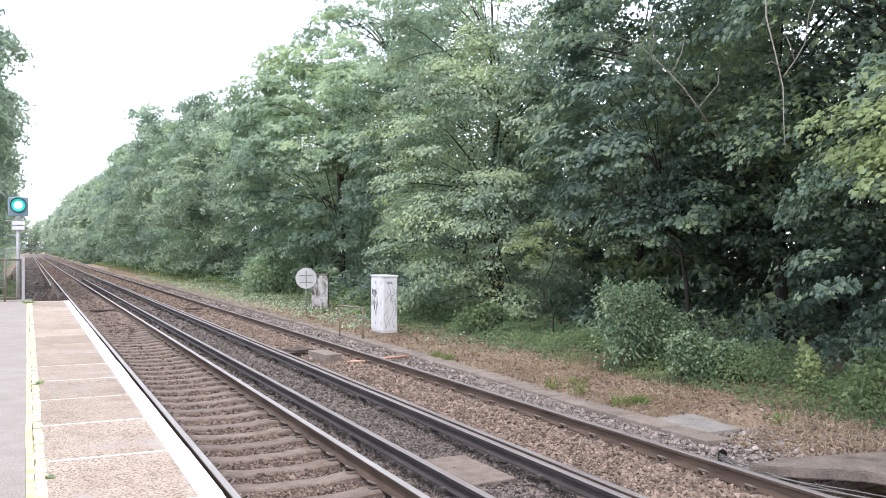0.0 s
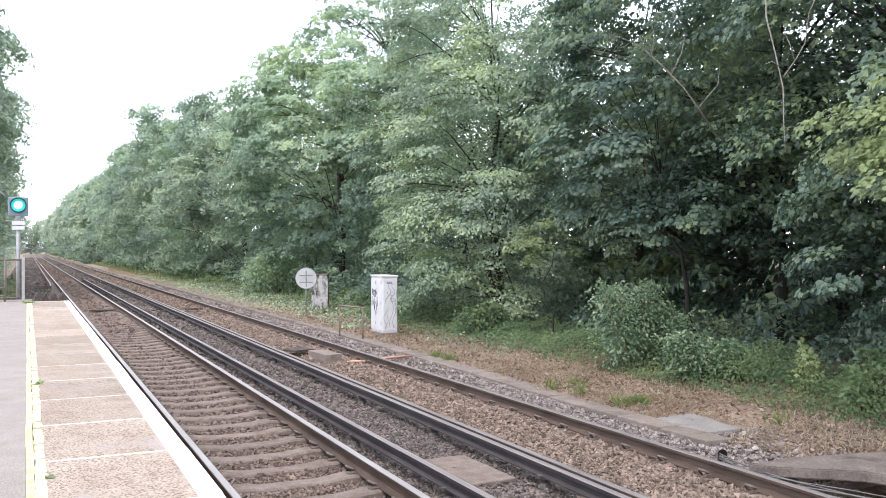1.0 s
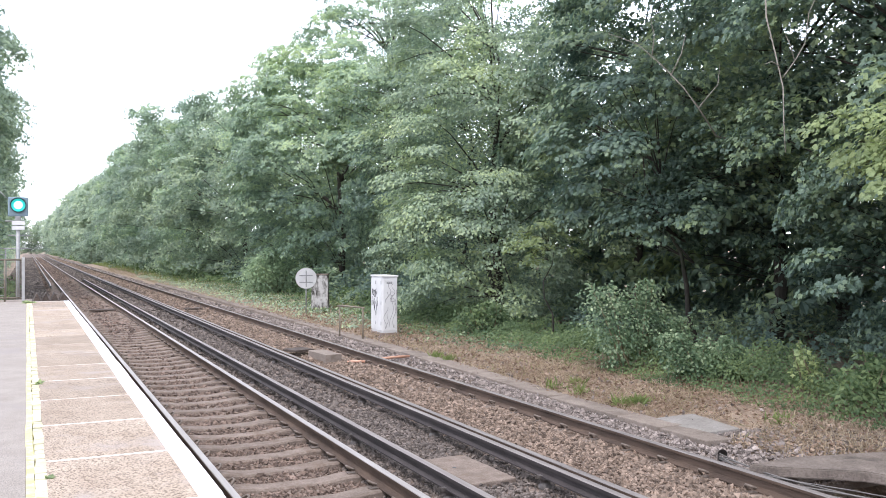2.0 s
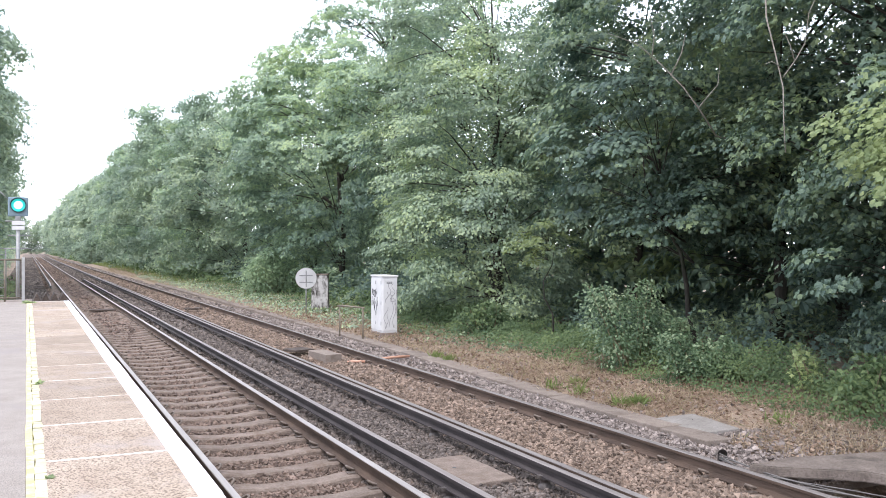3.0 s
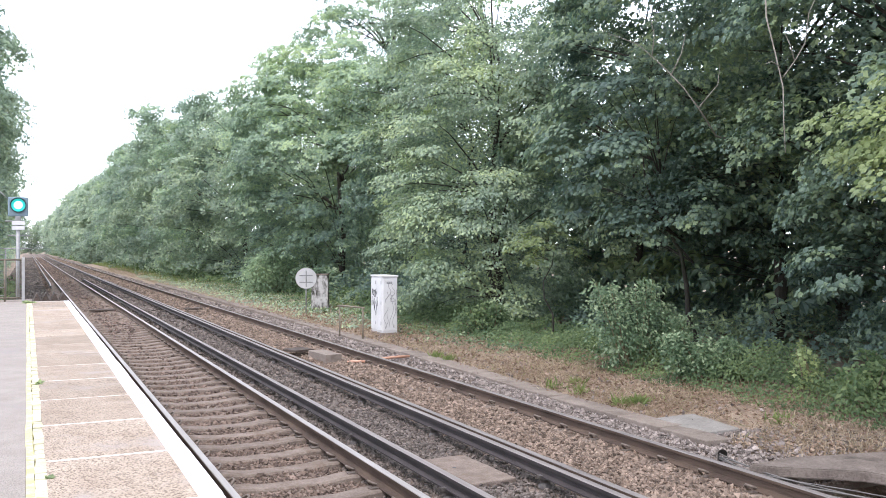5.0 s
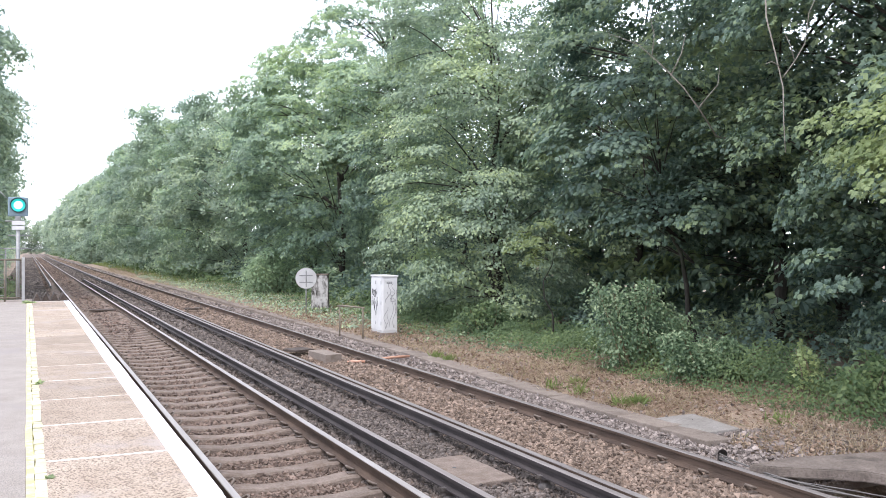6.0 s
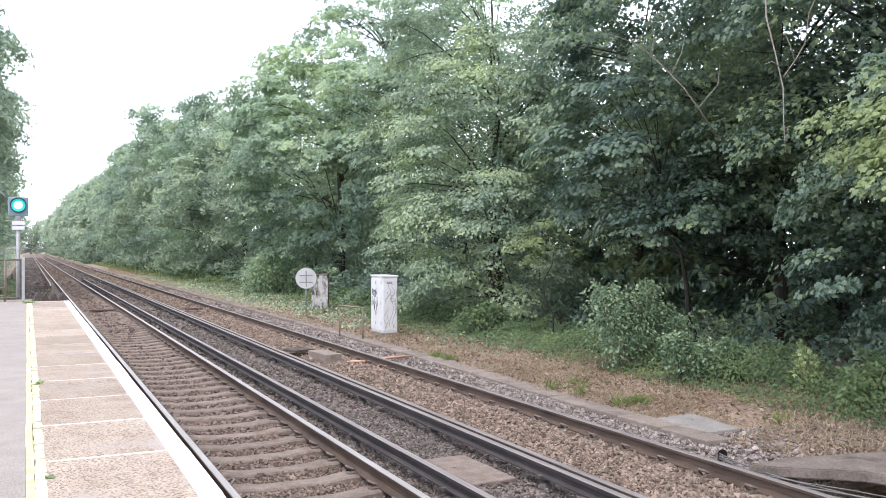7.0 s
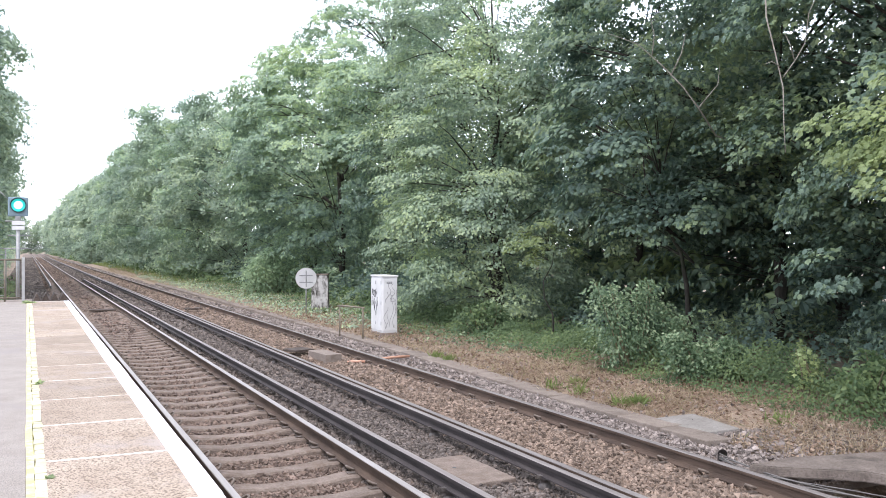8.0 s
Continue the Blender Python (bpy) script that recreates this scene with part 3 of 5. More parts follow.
# ---------------------------------------------------------------- platform
def platform():
    p = empty("platform", 0, 0, 0, "station platform with pale slabs and painted edge", "platform", kind="structure")
    part("platform_body", box(-7.0, EDGE - 0.10, -18, END, -0.6, PZ - 0.075), M_WALL, p, "dark brick platform face")
    part("asphalt", box(-7.0, -0.008, -18, END, PZ - 0.08, PZ - 0.004, 0.004, 1), M_ASPHALT, p, "worn pale grey asphalt")
    part("mortar_bed", box(0.095, EDGE - 0.02, -18, END, PZ - 0.078, PZ - 0.003), M_MORTAR, p, "pale joint mortar")
    part("sett_bed", box(-0.007, 0.094, -18, END, PZ - 0.078, PZ - 0.016), M_JOINT, p, "dark mossy joints between setts")
    rng = random.Random(4)
    bm = box(0.097, EDGE, -0.572, 0.572, -0.075, 0.0, 0.004)
    slab = bpy.data.meshes.new("slab")
    bm.to_mesh(slab)
    bm.free()
    slab.materials.append(M_SLAB)
    y = -4.87 - 1.195 * 10
    while y < END - 0.5:
        s = new("coping_slab", slab)
        s.parent = p
        s.matrix_basis = pose(rng.uniform(-0.004, 0.004), y + 0.6, PZ + rng.uniform(0.0, 0.003), rng.uniform(-0.1, 0.1), rng.uniform(-0.1, 0.1), rng.uniform(-0.2, 0.2))
        y += 1.195
    bm = box(0.812, EDGE + 0.003, -0.592, 0.592, -0.055, 0.007, 0.006)
    strip = bpy.data.meshes.new("edge_line")
    bm.to_mesh(strip)
    bm.free()
    strip.materials.append(M_WHITE)
    y = -4.87 - 1.195 * 10
    while y < END - 0.5:
        s = new("edge_line", strip)
        s.parent = p
        s.matrix_basis = pose(rng.uniform(-0.003, 0.003), y + 0.6, PZ + 0.003, 0, 0, rng.uniform(-0.12, 0.12)) @ Matrix.Diagonal((1, 1.012, 1, 1))
        y += 1.195
    bm = box(-0.034, 0.034, -0.5, 0.5, -0.06, 0.0, 0.007)
    sett = bpy.data.meshes.new("sett")
    bm.to_mesh(sett)
    bm.free()
    sett.materials.append(M_SETT)
    bm = box(-0.022, 0.022, -0.5, 0.5, -0.05, -0.001, 0.001)
    line = bpy.data.meshes.new("yellow_line")
    bm.to_mesh(line)
    bm.free()
    line.materials.append(M_YELLOW)
    y = -16.0
    while y < END - 0.3:
        length = rng.uniform(0.12, 0.23)
        s = new("sett", sett)
        s.parent = p
        s.matrix_basis = pose(0.056 + 0.018 * (1 - y / 24) + rng.uniform(-0.006, 0.006), y + length / 2, PZ + rng.uniform(-0.004, 0.004), rng.uniform(-1, 1), rng.uniform(-2, 2), rng.uniform(-3, 3)) @ Matrix.Diagonal((rng.uniform(0.88, 1.05), length - 0.024, 1, 1))
        y += length
    y = -16.0
    while y < END - 0.3:
        s = new("yellow_line", line)
        s.parent = p
        s.matrix_basis = pose(-0.002 + 0.018 * (1 - y / 24) + rng.uniform(-0.004, 0.004), y + 0.4, PZ - 0.001, 0, 0, rng.uniform(-0.3, 0.3)) @ Matrix.Diagonal((1, 0.8, 1, 1))
        y += 0.8
    # end wall with a lower strip that carries the guard
    part("platform_end", box(-7.0, EDGE - 0.05, END + 0.004, END + 1.6, -0.6, PZ - 0.03, 0.01), M_CONCRETE, p, "brown concrete end strip")
    return p


platform()


def trespass_guard():
    g = empty("trespass_guard", 0.52, END + 0.75, PZ - 0.03, "dark timber anti-trespass guard with pointed ridges", "guard")
    part("base_board", box(-0.42, 0.42, -0.45, 0.45, 0.0, 0.03, 0.005), M_TIMBER, g)
    for k in range(4):
        x = -0.31 + 0.205 * k
        bm = extrude_y([(x - 0.085, 0.03), (x + 0.085, 0.03), (x + 0.012, 0.20), (x - 0.012, 0.20)], [(-0.42, 0, 0), (0.42, 0, 0)])
        part("ridge", bm, M_TIMBER, g)
    return g


trespass_guard()


def fence_gate():
    """Wire-mesh gate and fence at the platform end."""
    g = empty("mesh_fence", -0.1, END + 0.55, PZ - 0.03, "galvanised wire mesh fence at the platform end", "fence")
    part("post", box(-0.035, 0.035, -0.035, 0.035, 0, 1.12, 0.006), M_GREY_PAINT, g, "pale grey square post")
    part("post", box(-2.3, -2.24, -0.03, 0.03, 0, 1.1, 0.006), M_GALV, g)
    part("top_rail", tube([(-2.25, 0, 1.06), (-0.03, 0, 1.06)], 0.024, 8), M_RAIL_OLIVE, g)
    part("bottom_rail", tube([(-2.25, 0, 0.10), (-0.03, 0, 0.10)], 0.02, 8), M_RAIL_OLIVE, g)
    part("mid_post", tube([(-0.42, 0, 0.0), (-0.42, 0, 1.08)], 0.022, 8), M_RAIL_OLIVE, g)
    bm = bmesh.new()
    for k in range(1, 44):
        tube([(-0.03 - 0.05 * k, 0.004, 0.1), (-0.03 - 0.05 * k, 0.004, 1.06)], 0.0035, 4, bm, False)
    for k in range(1, 20):
        tube([(-2.25, -0.004, 0.1 + 0.05 * k), (-0.03, -0.004, 0.1 + 0.05 * k)], 0.0035, 4, bm, False)
    part("wire_mesh", bm, M_RAIL_OLIVE, g, "rusty square wire mesh")
    return g


fence_gate()


def signal():
    """Colour light signal on a pole with ladder brackets."""
    s = empty("railway_signal", -0.30, 33.3, -0.22, "colour light signal showing green on a grey pole", "signal")
    part("pole", tube([(0, 0, 0), (0, 0, 3.35)], 0.066, 12), M_GALV, s, "pale grey tubular pole")
    part("base_plate", box(-0.2, 0.2, -0.2, 0.2, 0, 0.03, 0.008), M_GALV, s)
    head = part("signal_head", box(-0.31, 0.33, -0.06, 0.10, 3.52, 4.18, 0.03), M_BACKBOARD_BLOOM, s, "square backboard, its grey tinted teal for lamp bloom")
    part("housing", tube([(0.01, -0.06, 3.90), (0.01, -0.16, 3.90)], [0.25, 0.25], 24), M_BLACK, head)
    bm = bmesh.new()
    outer = [bm.verts.new((0.01 + math.cos(a) * 0.255, y, 3.90 + math.sin(a) * 0.255)) for y in (-0.10, -0.32) for a in (math.pi * k / 12 for k in range(13))]
    for k in range(12):
        bm.faces.new((outer[k], outer[k + 1], outer[k + 14], outer[k + 13])).smooth = True
    part("hood", bm, M_BLACK, head)
    part("lens_ring", tube([(0.01, -0.161, 3.90), (0.01, -0.185, 3.90)], [0.225, 0.21], 24), M_LAMP_HALO, head, "teal glowing ring imitating the lamp's halo")
    part("lens", tube([(0.01, -0.186, 3.90), (0.01, -0.21, 3.90)], [0.14, 0.11], 24), M_LAMP, head, "bright green lamp")
    part("bracket", box(-0.09, 0.09, -0.09, 0.09, 3.33, 3.53, 0.012), M_GALV, s)
    for z in (3.225, 3.06):
        part("plate", box(-0.19, 0.21, -0.095, -0.08, z, z + 0.135, 0.006), M_CABINET, s, "small white plate")
    part("side_plate", box(-0.68, -0.62, -0.1, -0.08, 4.2, 4.75, 0.006), M_CABINET, s, "narrow white plate")
    part("side_arm", tube([(-0.64, 0.0, 4.45), (-0.30, 0.0, 4.1)], 0.016, 6), M_GALV, s)
    for z, x0, x1 in ((3.36, -0.4, 0.2), (2.87, -0.3, 0.42), (2.42, -0.75, 0.42)):
        part("crossbar", tube([(x0, 0.1, z), (x1, 0.1, z)], 0.022, 8), M_GALV, s)
    for dx in (-0.38, -0.75):
        part("ladder_stile", tube([(dx, 0.15, 0.0), (dx, 0.15, 2.45)], 0.022, 8), M_GALV, s)
    for k in range(8):
        part("rung", tube([(-0.75, 0.15, 0.25 + 0.28 * k), (-0.38, 0.15, 0.25 + 0.28 * k)], 0.011, 6), M_GALV, s)
    part("control_box", box(-0.85, -0.55, -0.15, 0.02, 2.42, 2.85, 0.015), M_BLACK, s, "small black control box")
    return s


signal()


# ---------------------------------------------------------------- lineside things
def trough_covers():
    """Concrete cable trough lids in a row along the line."""
    t = empty("cable_trough", 0, 0, 0, "row of brown concrete cable trough lids", "cable trough", kind="structure")
    bm = box(-0.20, 0.20, -0.455, 0.455, -0.12, 0.0, 0.012)
    lid = bpy.data.meshes.new("trough_lid")
    bm.to_mesh(lid)
    bm.free()
    lid.materials.append(M_CONCRETE)
    rng = random.Random(8)
    y = 8.6
    while y < 62:
        x = 7.58 + 0.022 * (min(y, 24) - 8) + 0.01 * math.sin(y * 0.4)
        s = new("trough_lid", lid)
        s.parent = t
        s.matrix_basis = pose(x + rng.uniform(-0.012, 0.012), y, -0.135 + rng.uniform(-0.012, 0.008), rng.uniform(-0.8, 0.8), rng.uniform(-1.2, 1.2), -1.0 + rng.uniform(-0.7, 0.7))
        y += 0.922
    return t


trough_covers()


def cabinet():
    c = empty("equipment_cabinet", 8.86, 22.46, -0.17, "tall white lineside equipment cabinet with black scrawls", "cabinet", rz=-2)
    part("plinth", box(-0.24, 0.24, -0.48, 0.48, -0.08, 0.09, 0.012), M_CONCRETE, c, "brown concrete plinth")
    part("body", box(-0.215, 0.215, -0.46, 0.46, 0.09, 1.60, 0.012), M_CABINET, c)
    bm = box(-0.238, 0.238, -0.485, 0.485, 1.60, 1.64, 0.010)
    for v in bm.verts:
        if v.co.z > 1.63:
            v.co.z += 0.03 * (1 - abs(v.co.x) / 0.245)
    part("roof", bm, M_CABINET, c, "overhanging white lid")
    doors = []
    for y0, y1 in ((-0.43, -0.005), (0.005, 0.43)):
        doors.append(part("door", box(-0.232, -0.213, y0, y1, 0.15, 1.55, 0.006), M_CABINET, c))
        part("handle", box(-0.25, -0.23, y0 + 0.30, y0 + 0.33, 0.80, 0.95, 0.006), M_GALV, doors[-1])
        for z in (0.3, 0.85, 1.4):
            part("hinge", tube([(-0.234, y0 + 0.02, z), (-0.234, y0 + 0.02, z + 0.09)], 0.012, 8), M_GALV, doors[-1])
    end = part("end_panel", box(-0.19, 0.19, -0.475, -0.457, 0.15, 1.55, 0.006), M_CABINET, c)
    for k in range(3):
        part("vent_slot", box(-0.10, 0.06, -0.479, -0.474, 1.42 + 0.02 * k, 1.43 + 0.02 * k), M_SCRAWL, end)
    # meaningless marker strokes on both visible faces
    for y, z, w, h, turns in ((0.24, 1.17, 0.07, 0.09, 1.4), (0.10, 1.13, 0.06, 0.10, 1.1), (-0.02, 1.19, 0.05, 0.07, 0.8)):
        pts = [(-0.237, y + w * math.sin(a * 1.1), z + h * math.cos(a)) for a in (i * turns * 0.6 for i in range(11))]
        part("scrawl", tube(pts, 0.010, 4), M_SCRAWL, doors[0 if y < 0 else 1], "black marker scrawl")
    for y0, z0, z1, y1 in ((0.28, 1.05, 0.62, 0.06), (-0.10, 1.05, 0.55, 0.02), (0.12, 1.0, 0.70, 0.10)):
        part("scrawl", tube([(-0.237, y0, z0), (-0.237, y0 * 0.6 + y1 * 0.4, (z0 + z1) / 2), (-0.237, y1, z1)], 0.009, 4), M_SCRAWL, doors[0 if y0 < 0 else 1], "black marker scrawl")
    rng = random.Random(21)
    for x, z0, z1, bend in ((-0.16, 0.22, 0.78, 0.05), (-0.11, 0.2, 0.6, 0.03), (0.02, 0.25, 1.1, 0.045), (0.10, 0.22, 0.95, 0.04), (0.14, 0.55, 1.25, 0.03), (-0.05, 1.0, 1.45, 0.05), (0.06, 1.0, 1.42, 0.06), (-0.12, 0.9, 1.2, 0.03)):
        phase = rng.uniform(0, 6)
        pts = [(max(-0.18, min(0.18, x + bend * math.sin(i * 0.8 + phase) + 0.006 * i)), -0.478, z0 + (z1 - z0) * i / 9) for i in range(10)]
        part("scrawl", tube(pts, 0.0055, 4), M_SCRAWL_FAINT, end, "faint grey marker scrawl")
    for z in (1.15, 0.98):
        pts = [(0.06 + 0.06 * math.cos(a), -0.478, z + 0.05 * math.sin(a)) for a in (i * 0.55 for i in range(13))]
        part("scrawl", tube(pts, 0.005, 4), M_SCRAWL_FAINT, end, "faint grey marker scrawl")
    return c


cabinet()


def disc_sign():
    s = empty("disc_sign", 8.97, 30.3, -0.18, "round white disc sign with dark double cross on a thin post", "sign", rz=-18)
    part("post", tube([(0, 0, -0.1), (0, 0, 1.60)], 0.022, 8), M_GALV, s)
    bm = tube([(0, -0.025, 1.32), (0, -0.045, 1.32)], 0.365, 40)
    disc = part("disc", bm, M_DISC, s)
    part("rim", tube([(0.365 * math.cos(a), -0.035, 1.32 + 0.365 * math.sin(a)) for a in (2 * math.pi * k / 40 for k in range(41))], 0.012, 5), M_GREY_PAINT, disc)
    part("upright_bar", box(-0.013, 0.013, -0.052, -0.046, 1.02, 1.60), M_SCRAWL, disc)
    part("crossbar", box(-0.235, 0.235, -0.055, -0.047, 1.41, 1.44), M_SCRAWL_FAINT, disc)
    part("crossbar", box(-0.235, 0.235, -0.055, -0.047, 1.17, 1.20), M_SCRAWL_FAINT, disc)
    return s


disc_sign()


def concrete_stump():
    s = empty("concrete_post", 10.15, 32.4, -0.18, "stout mottled concrete post grown over with ivy on top", "post", rz=-22)
    bm = box(-0.32, 0.32, -0.28, 0.28, -0.1, 1.36, 0.03)
    for v in bm.verts:
        v.co.x += 0.03 * noise.noise(v.co * 2)
        v.co.x *= 1.0 - 0.03 * v.co.z
    part("shaft", bm, M_STUMP, s)
    part("cap", box(-0.325, 0.325, -0.285, 0.285, 1.362, 1.42, 0.02), M_CONCRETE, s)
    rng = np.random.default_rng(5)
    n = 260
    at = np.stack([rng.normal(0.08, 0.28, n), rng.normal(0, 0.2, n), 1.46 + np.abs(rng.normal(0, 0.08, n))], 1)
    part("ivy", scatter("ivy", SIMPLE, at, np.array([0, -0.4, 1]) + rng.normal(0, 0.4, (n, 3)), rng.normal(0, 1, (n, 3)), rng.uniform(0.08, 0.15, n)), M_LEAF_BUSH, s, "pale green ivy", kind="stuff")
    return s


concrete_stump()


def hand_hoop():
    h = empty("hoop_barrier", 7.74, 22.0, -0.18, "low rusty steel hoop beside the cable trough", "barrier")
    for x, y in ((-0.13, 0.55), (0.13, -0.55)):
        part("leg", tube([(x, y, -0.1), (x, y, 0.83)], 0.020, 8), M_RAIL_OLIVE, h)
    part("top_bar", tube([(-0.145, 0.60, 0.84), (0.145, -0.60, 0.84)], 0.022, 8), M_RAIL_OLIVE, h)
    return h


hand_hoop()


def concrete_slab(name, x, y, z, lx, ly, h, rz, mat, label, tilt=(0, 0), hole=False):
    s = empty(name, x, y, z, label, "concrete slab")
    s.matrix_basis = pose(x, y, z, tilt[0], tilt[1], rz)
    bm = box(-lx / 2, lx / 2, -ly / 2, ly / 2, -h, 0.0, 0.012)
    bmesh.ops.subdivide_edges(bm, edges=[e for e in bm.edges if e.calc_length() > 0.25], cuts=5, use_grid_fill=True)
    for v in bm.verts:
        v.co += Vector((noise.noise((v.co.x * 6, v.co.y * 6, x)), noise.noise((v.co.x * 6, v.co.y * 6, y)), 0.5 * noise.noise((v.co.x * 4, v.co.y * 4, 2)))) * 0.008
    slab = part("slab", bm, mat, s)
    if hole:
        part("lifting_eye", tube([(-0.11, 0.08, -0.02), (-0.11, 0.08, 0.004)], 0.022, 8), M_BLACK, slab)
    return s


concrete_slab("inspection_cover", 4.17, 8.2, -0.115, 0.52, 1.12, 0.08, 2, M_SLEEPER, "flat brown concrete cover lying in the ballast", hole=True)
concrete_slab("access_cover", 8.02, 9.05, -0.118, 0.60, 0.95, 0.09, -4, M_CONCRETE_PALE, "pale grey concrete access cover in dry earth", tilt=(1.5, -2))
concrete_slab("concrete_block", 5.66, 17.75, 0.015, 0.36, 0.95, 0.22, 5, M_CONCRETE, "tan concrete block between the far rails")
concrete_slab("junction_plate", 5.42, 18.9, -0.02, 0.5, 0.5, 0.05, 20, M_TIMBER, "dark plate behind the concrete block")


def deck():
    """Raised concrete walkway with a hollow underside beside the far rail."""
    d = empty("concrete_walkway", 0, 0, 0, "raised brown concrete walkway slab with a dark hollow below", "walkway")
    bm = bmesh.new()
    top = [(6.60, 6.69), (7.23, 6.75), (8.36, 6.5), (12.0, 5.9), (12.0, 2.2), (8.95, 2.6), (7.44, 6.0), (6.82, 6.5)]
    up = [bm.verts.new((x, y, 0.0 + 0.008 * noise.noise((x * 3, y * 3, 1)))) for x, y in top]
    dn = [bm.verts.new((x, y, -0.11)) for x, y in top]
    bm.faces.new(up)
    bm.faces.new(dn[::-1])
    for k in range(len(top)):
        bm.faces.new((up[k], dn[k], dn[(k + 1) % len(top)], up[(k + 1) % len(top)]))
    bmesh.ops.recalc_face_normals(bm, faces=bm.faces[:])
    bmesh.ops.bevel(bm, geom=bm.edges[:], offset=0.012, segments=2, affect="EDGES")
    part("slab", bm, M_DECK, d)
    part("support_wall", box(9.15, 11.8, 2.8, 5.7, -0.4, -0.11, 0.01), M_DECK, d)
    part("end_support", box(7.0, 8.2, 6.42, 6.55, -0.4, -0.112, 0.01), M_DECK, d)
    return d


deck()


def cables():
    for k in range(5):
        c = empty("trackside_cable", 0, 0, 0, "grey signalling cable running beside the far rail", "cable", "cables by the far rail")
        line = ((6.84, 7.36), (6.76, 7.0), (6.70, 6.6), (6.75, 6.2), (6.88, 5.75), (7.05, 5.2), (7.2, 4.6), (7.3, 3.6), (7.3, 2.4))
        pts = [(x + (0.024 * k - 0.06) * min(1, i / 2), y, -0.11 + 0.018 * math.sin(i * 1.3 + k * 2) + 0.01 * k) for i, (x, y) in enumerate(line)]
        part("sheath", tube(pts, 0.007 + 0.002 * (k % 2), 6), M_CABLE, c)


cables()


def pipe_end():
    p = empty("drain_pipe", 6.92, 7.40, -0.07, "short black plastic pipe end poking from stones", "pipe", rz=-40)
    bm = tube([(0, 0.16, -0.09), (0, 0.07, -0.03), (0, 0, 0.0)], 0.05, 14, caps=False)
    tube([(0, 0.16, -0.09), (0, 0.07, -0.03), (0, -0.001, 0.0)], 0.04, 14, bm, caps=False)
    part("pipe", bm, M_PLASTIC_BLACK, p)


pipe_end()


def orange_conduit(x0, y0, x1, y1, z, label):
    o = empty("orange_conduit", (x0 + x1) / 2, (y0 + y1) / 2, z, label, "conduit")
    dx, dy = (x1 - x0) / 2, (y1 - y0) / 2
    part("pipe", tube([(-dx, -dy, 0), (-dx * 0.3, -dy * 0.3, 0.012), (dx * 0.4, dy * 0.4, 0.008), (dx, dy, 0)], 0.028, 8), M_ORANGE, o)


orange_conduit(6.62, 17.1, 7.42, 17.35, -0.12, "orange plastic conduit lying on pale chippings")
orange_conduit(5.95, 17.15, 6.30, 17.05, -0.145, "orange plastic conduit crossing under the rail")


def timbers(x, y, n, length, label, turn=0.0):
    t = empty("timber_boards", x, y, -0.15, label, "boards", rz=turn)
    for k in range(n):
        part("board", box(-length / 2 + 0.05 * (k % 2), length / 2, k * 0.30 - 0.12, k * 0.30 + 0.10, 0.0, 0.06, 0.01), M_TIMBER, t)


timbers(2.55, 35.3, 2, 0.95, "dark timber boards laid between the near rails")
timbers(5.75, 34.6, 2, 0.6, "dark timber boards laid between the far rails", 6)
timbers(0.75, 57.0, 1, 0.8, "dark timbers at the start of the conductor rail")


# ---------------------------------------------------------------- trees
SWAYING = []      # (part, rest pose, axis, degrees, phase)


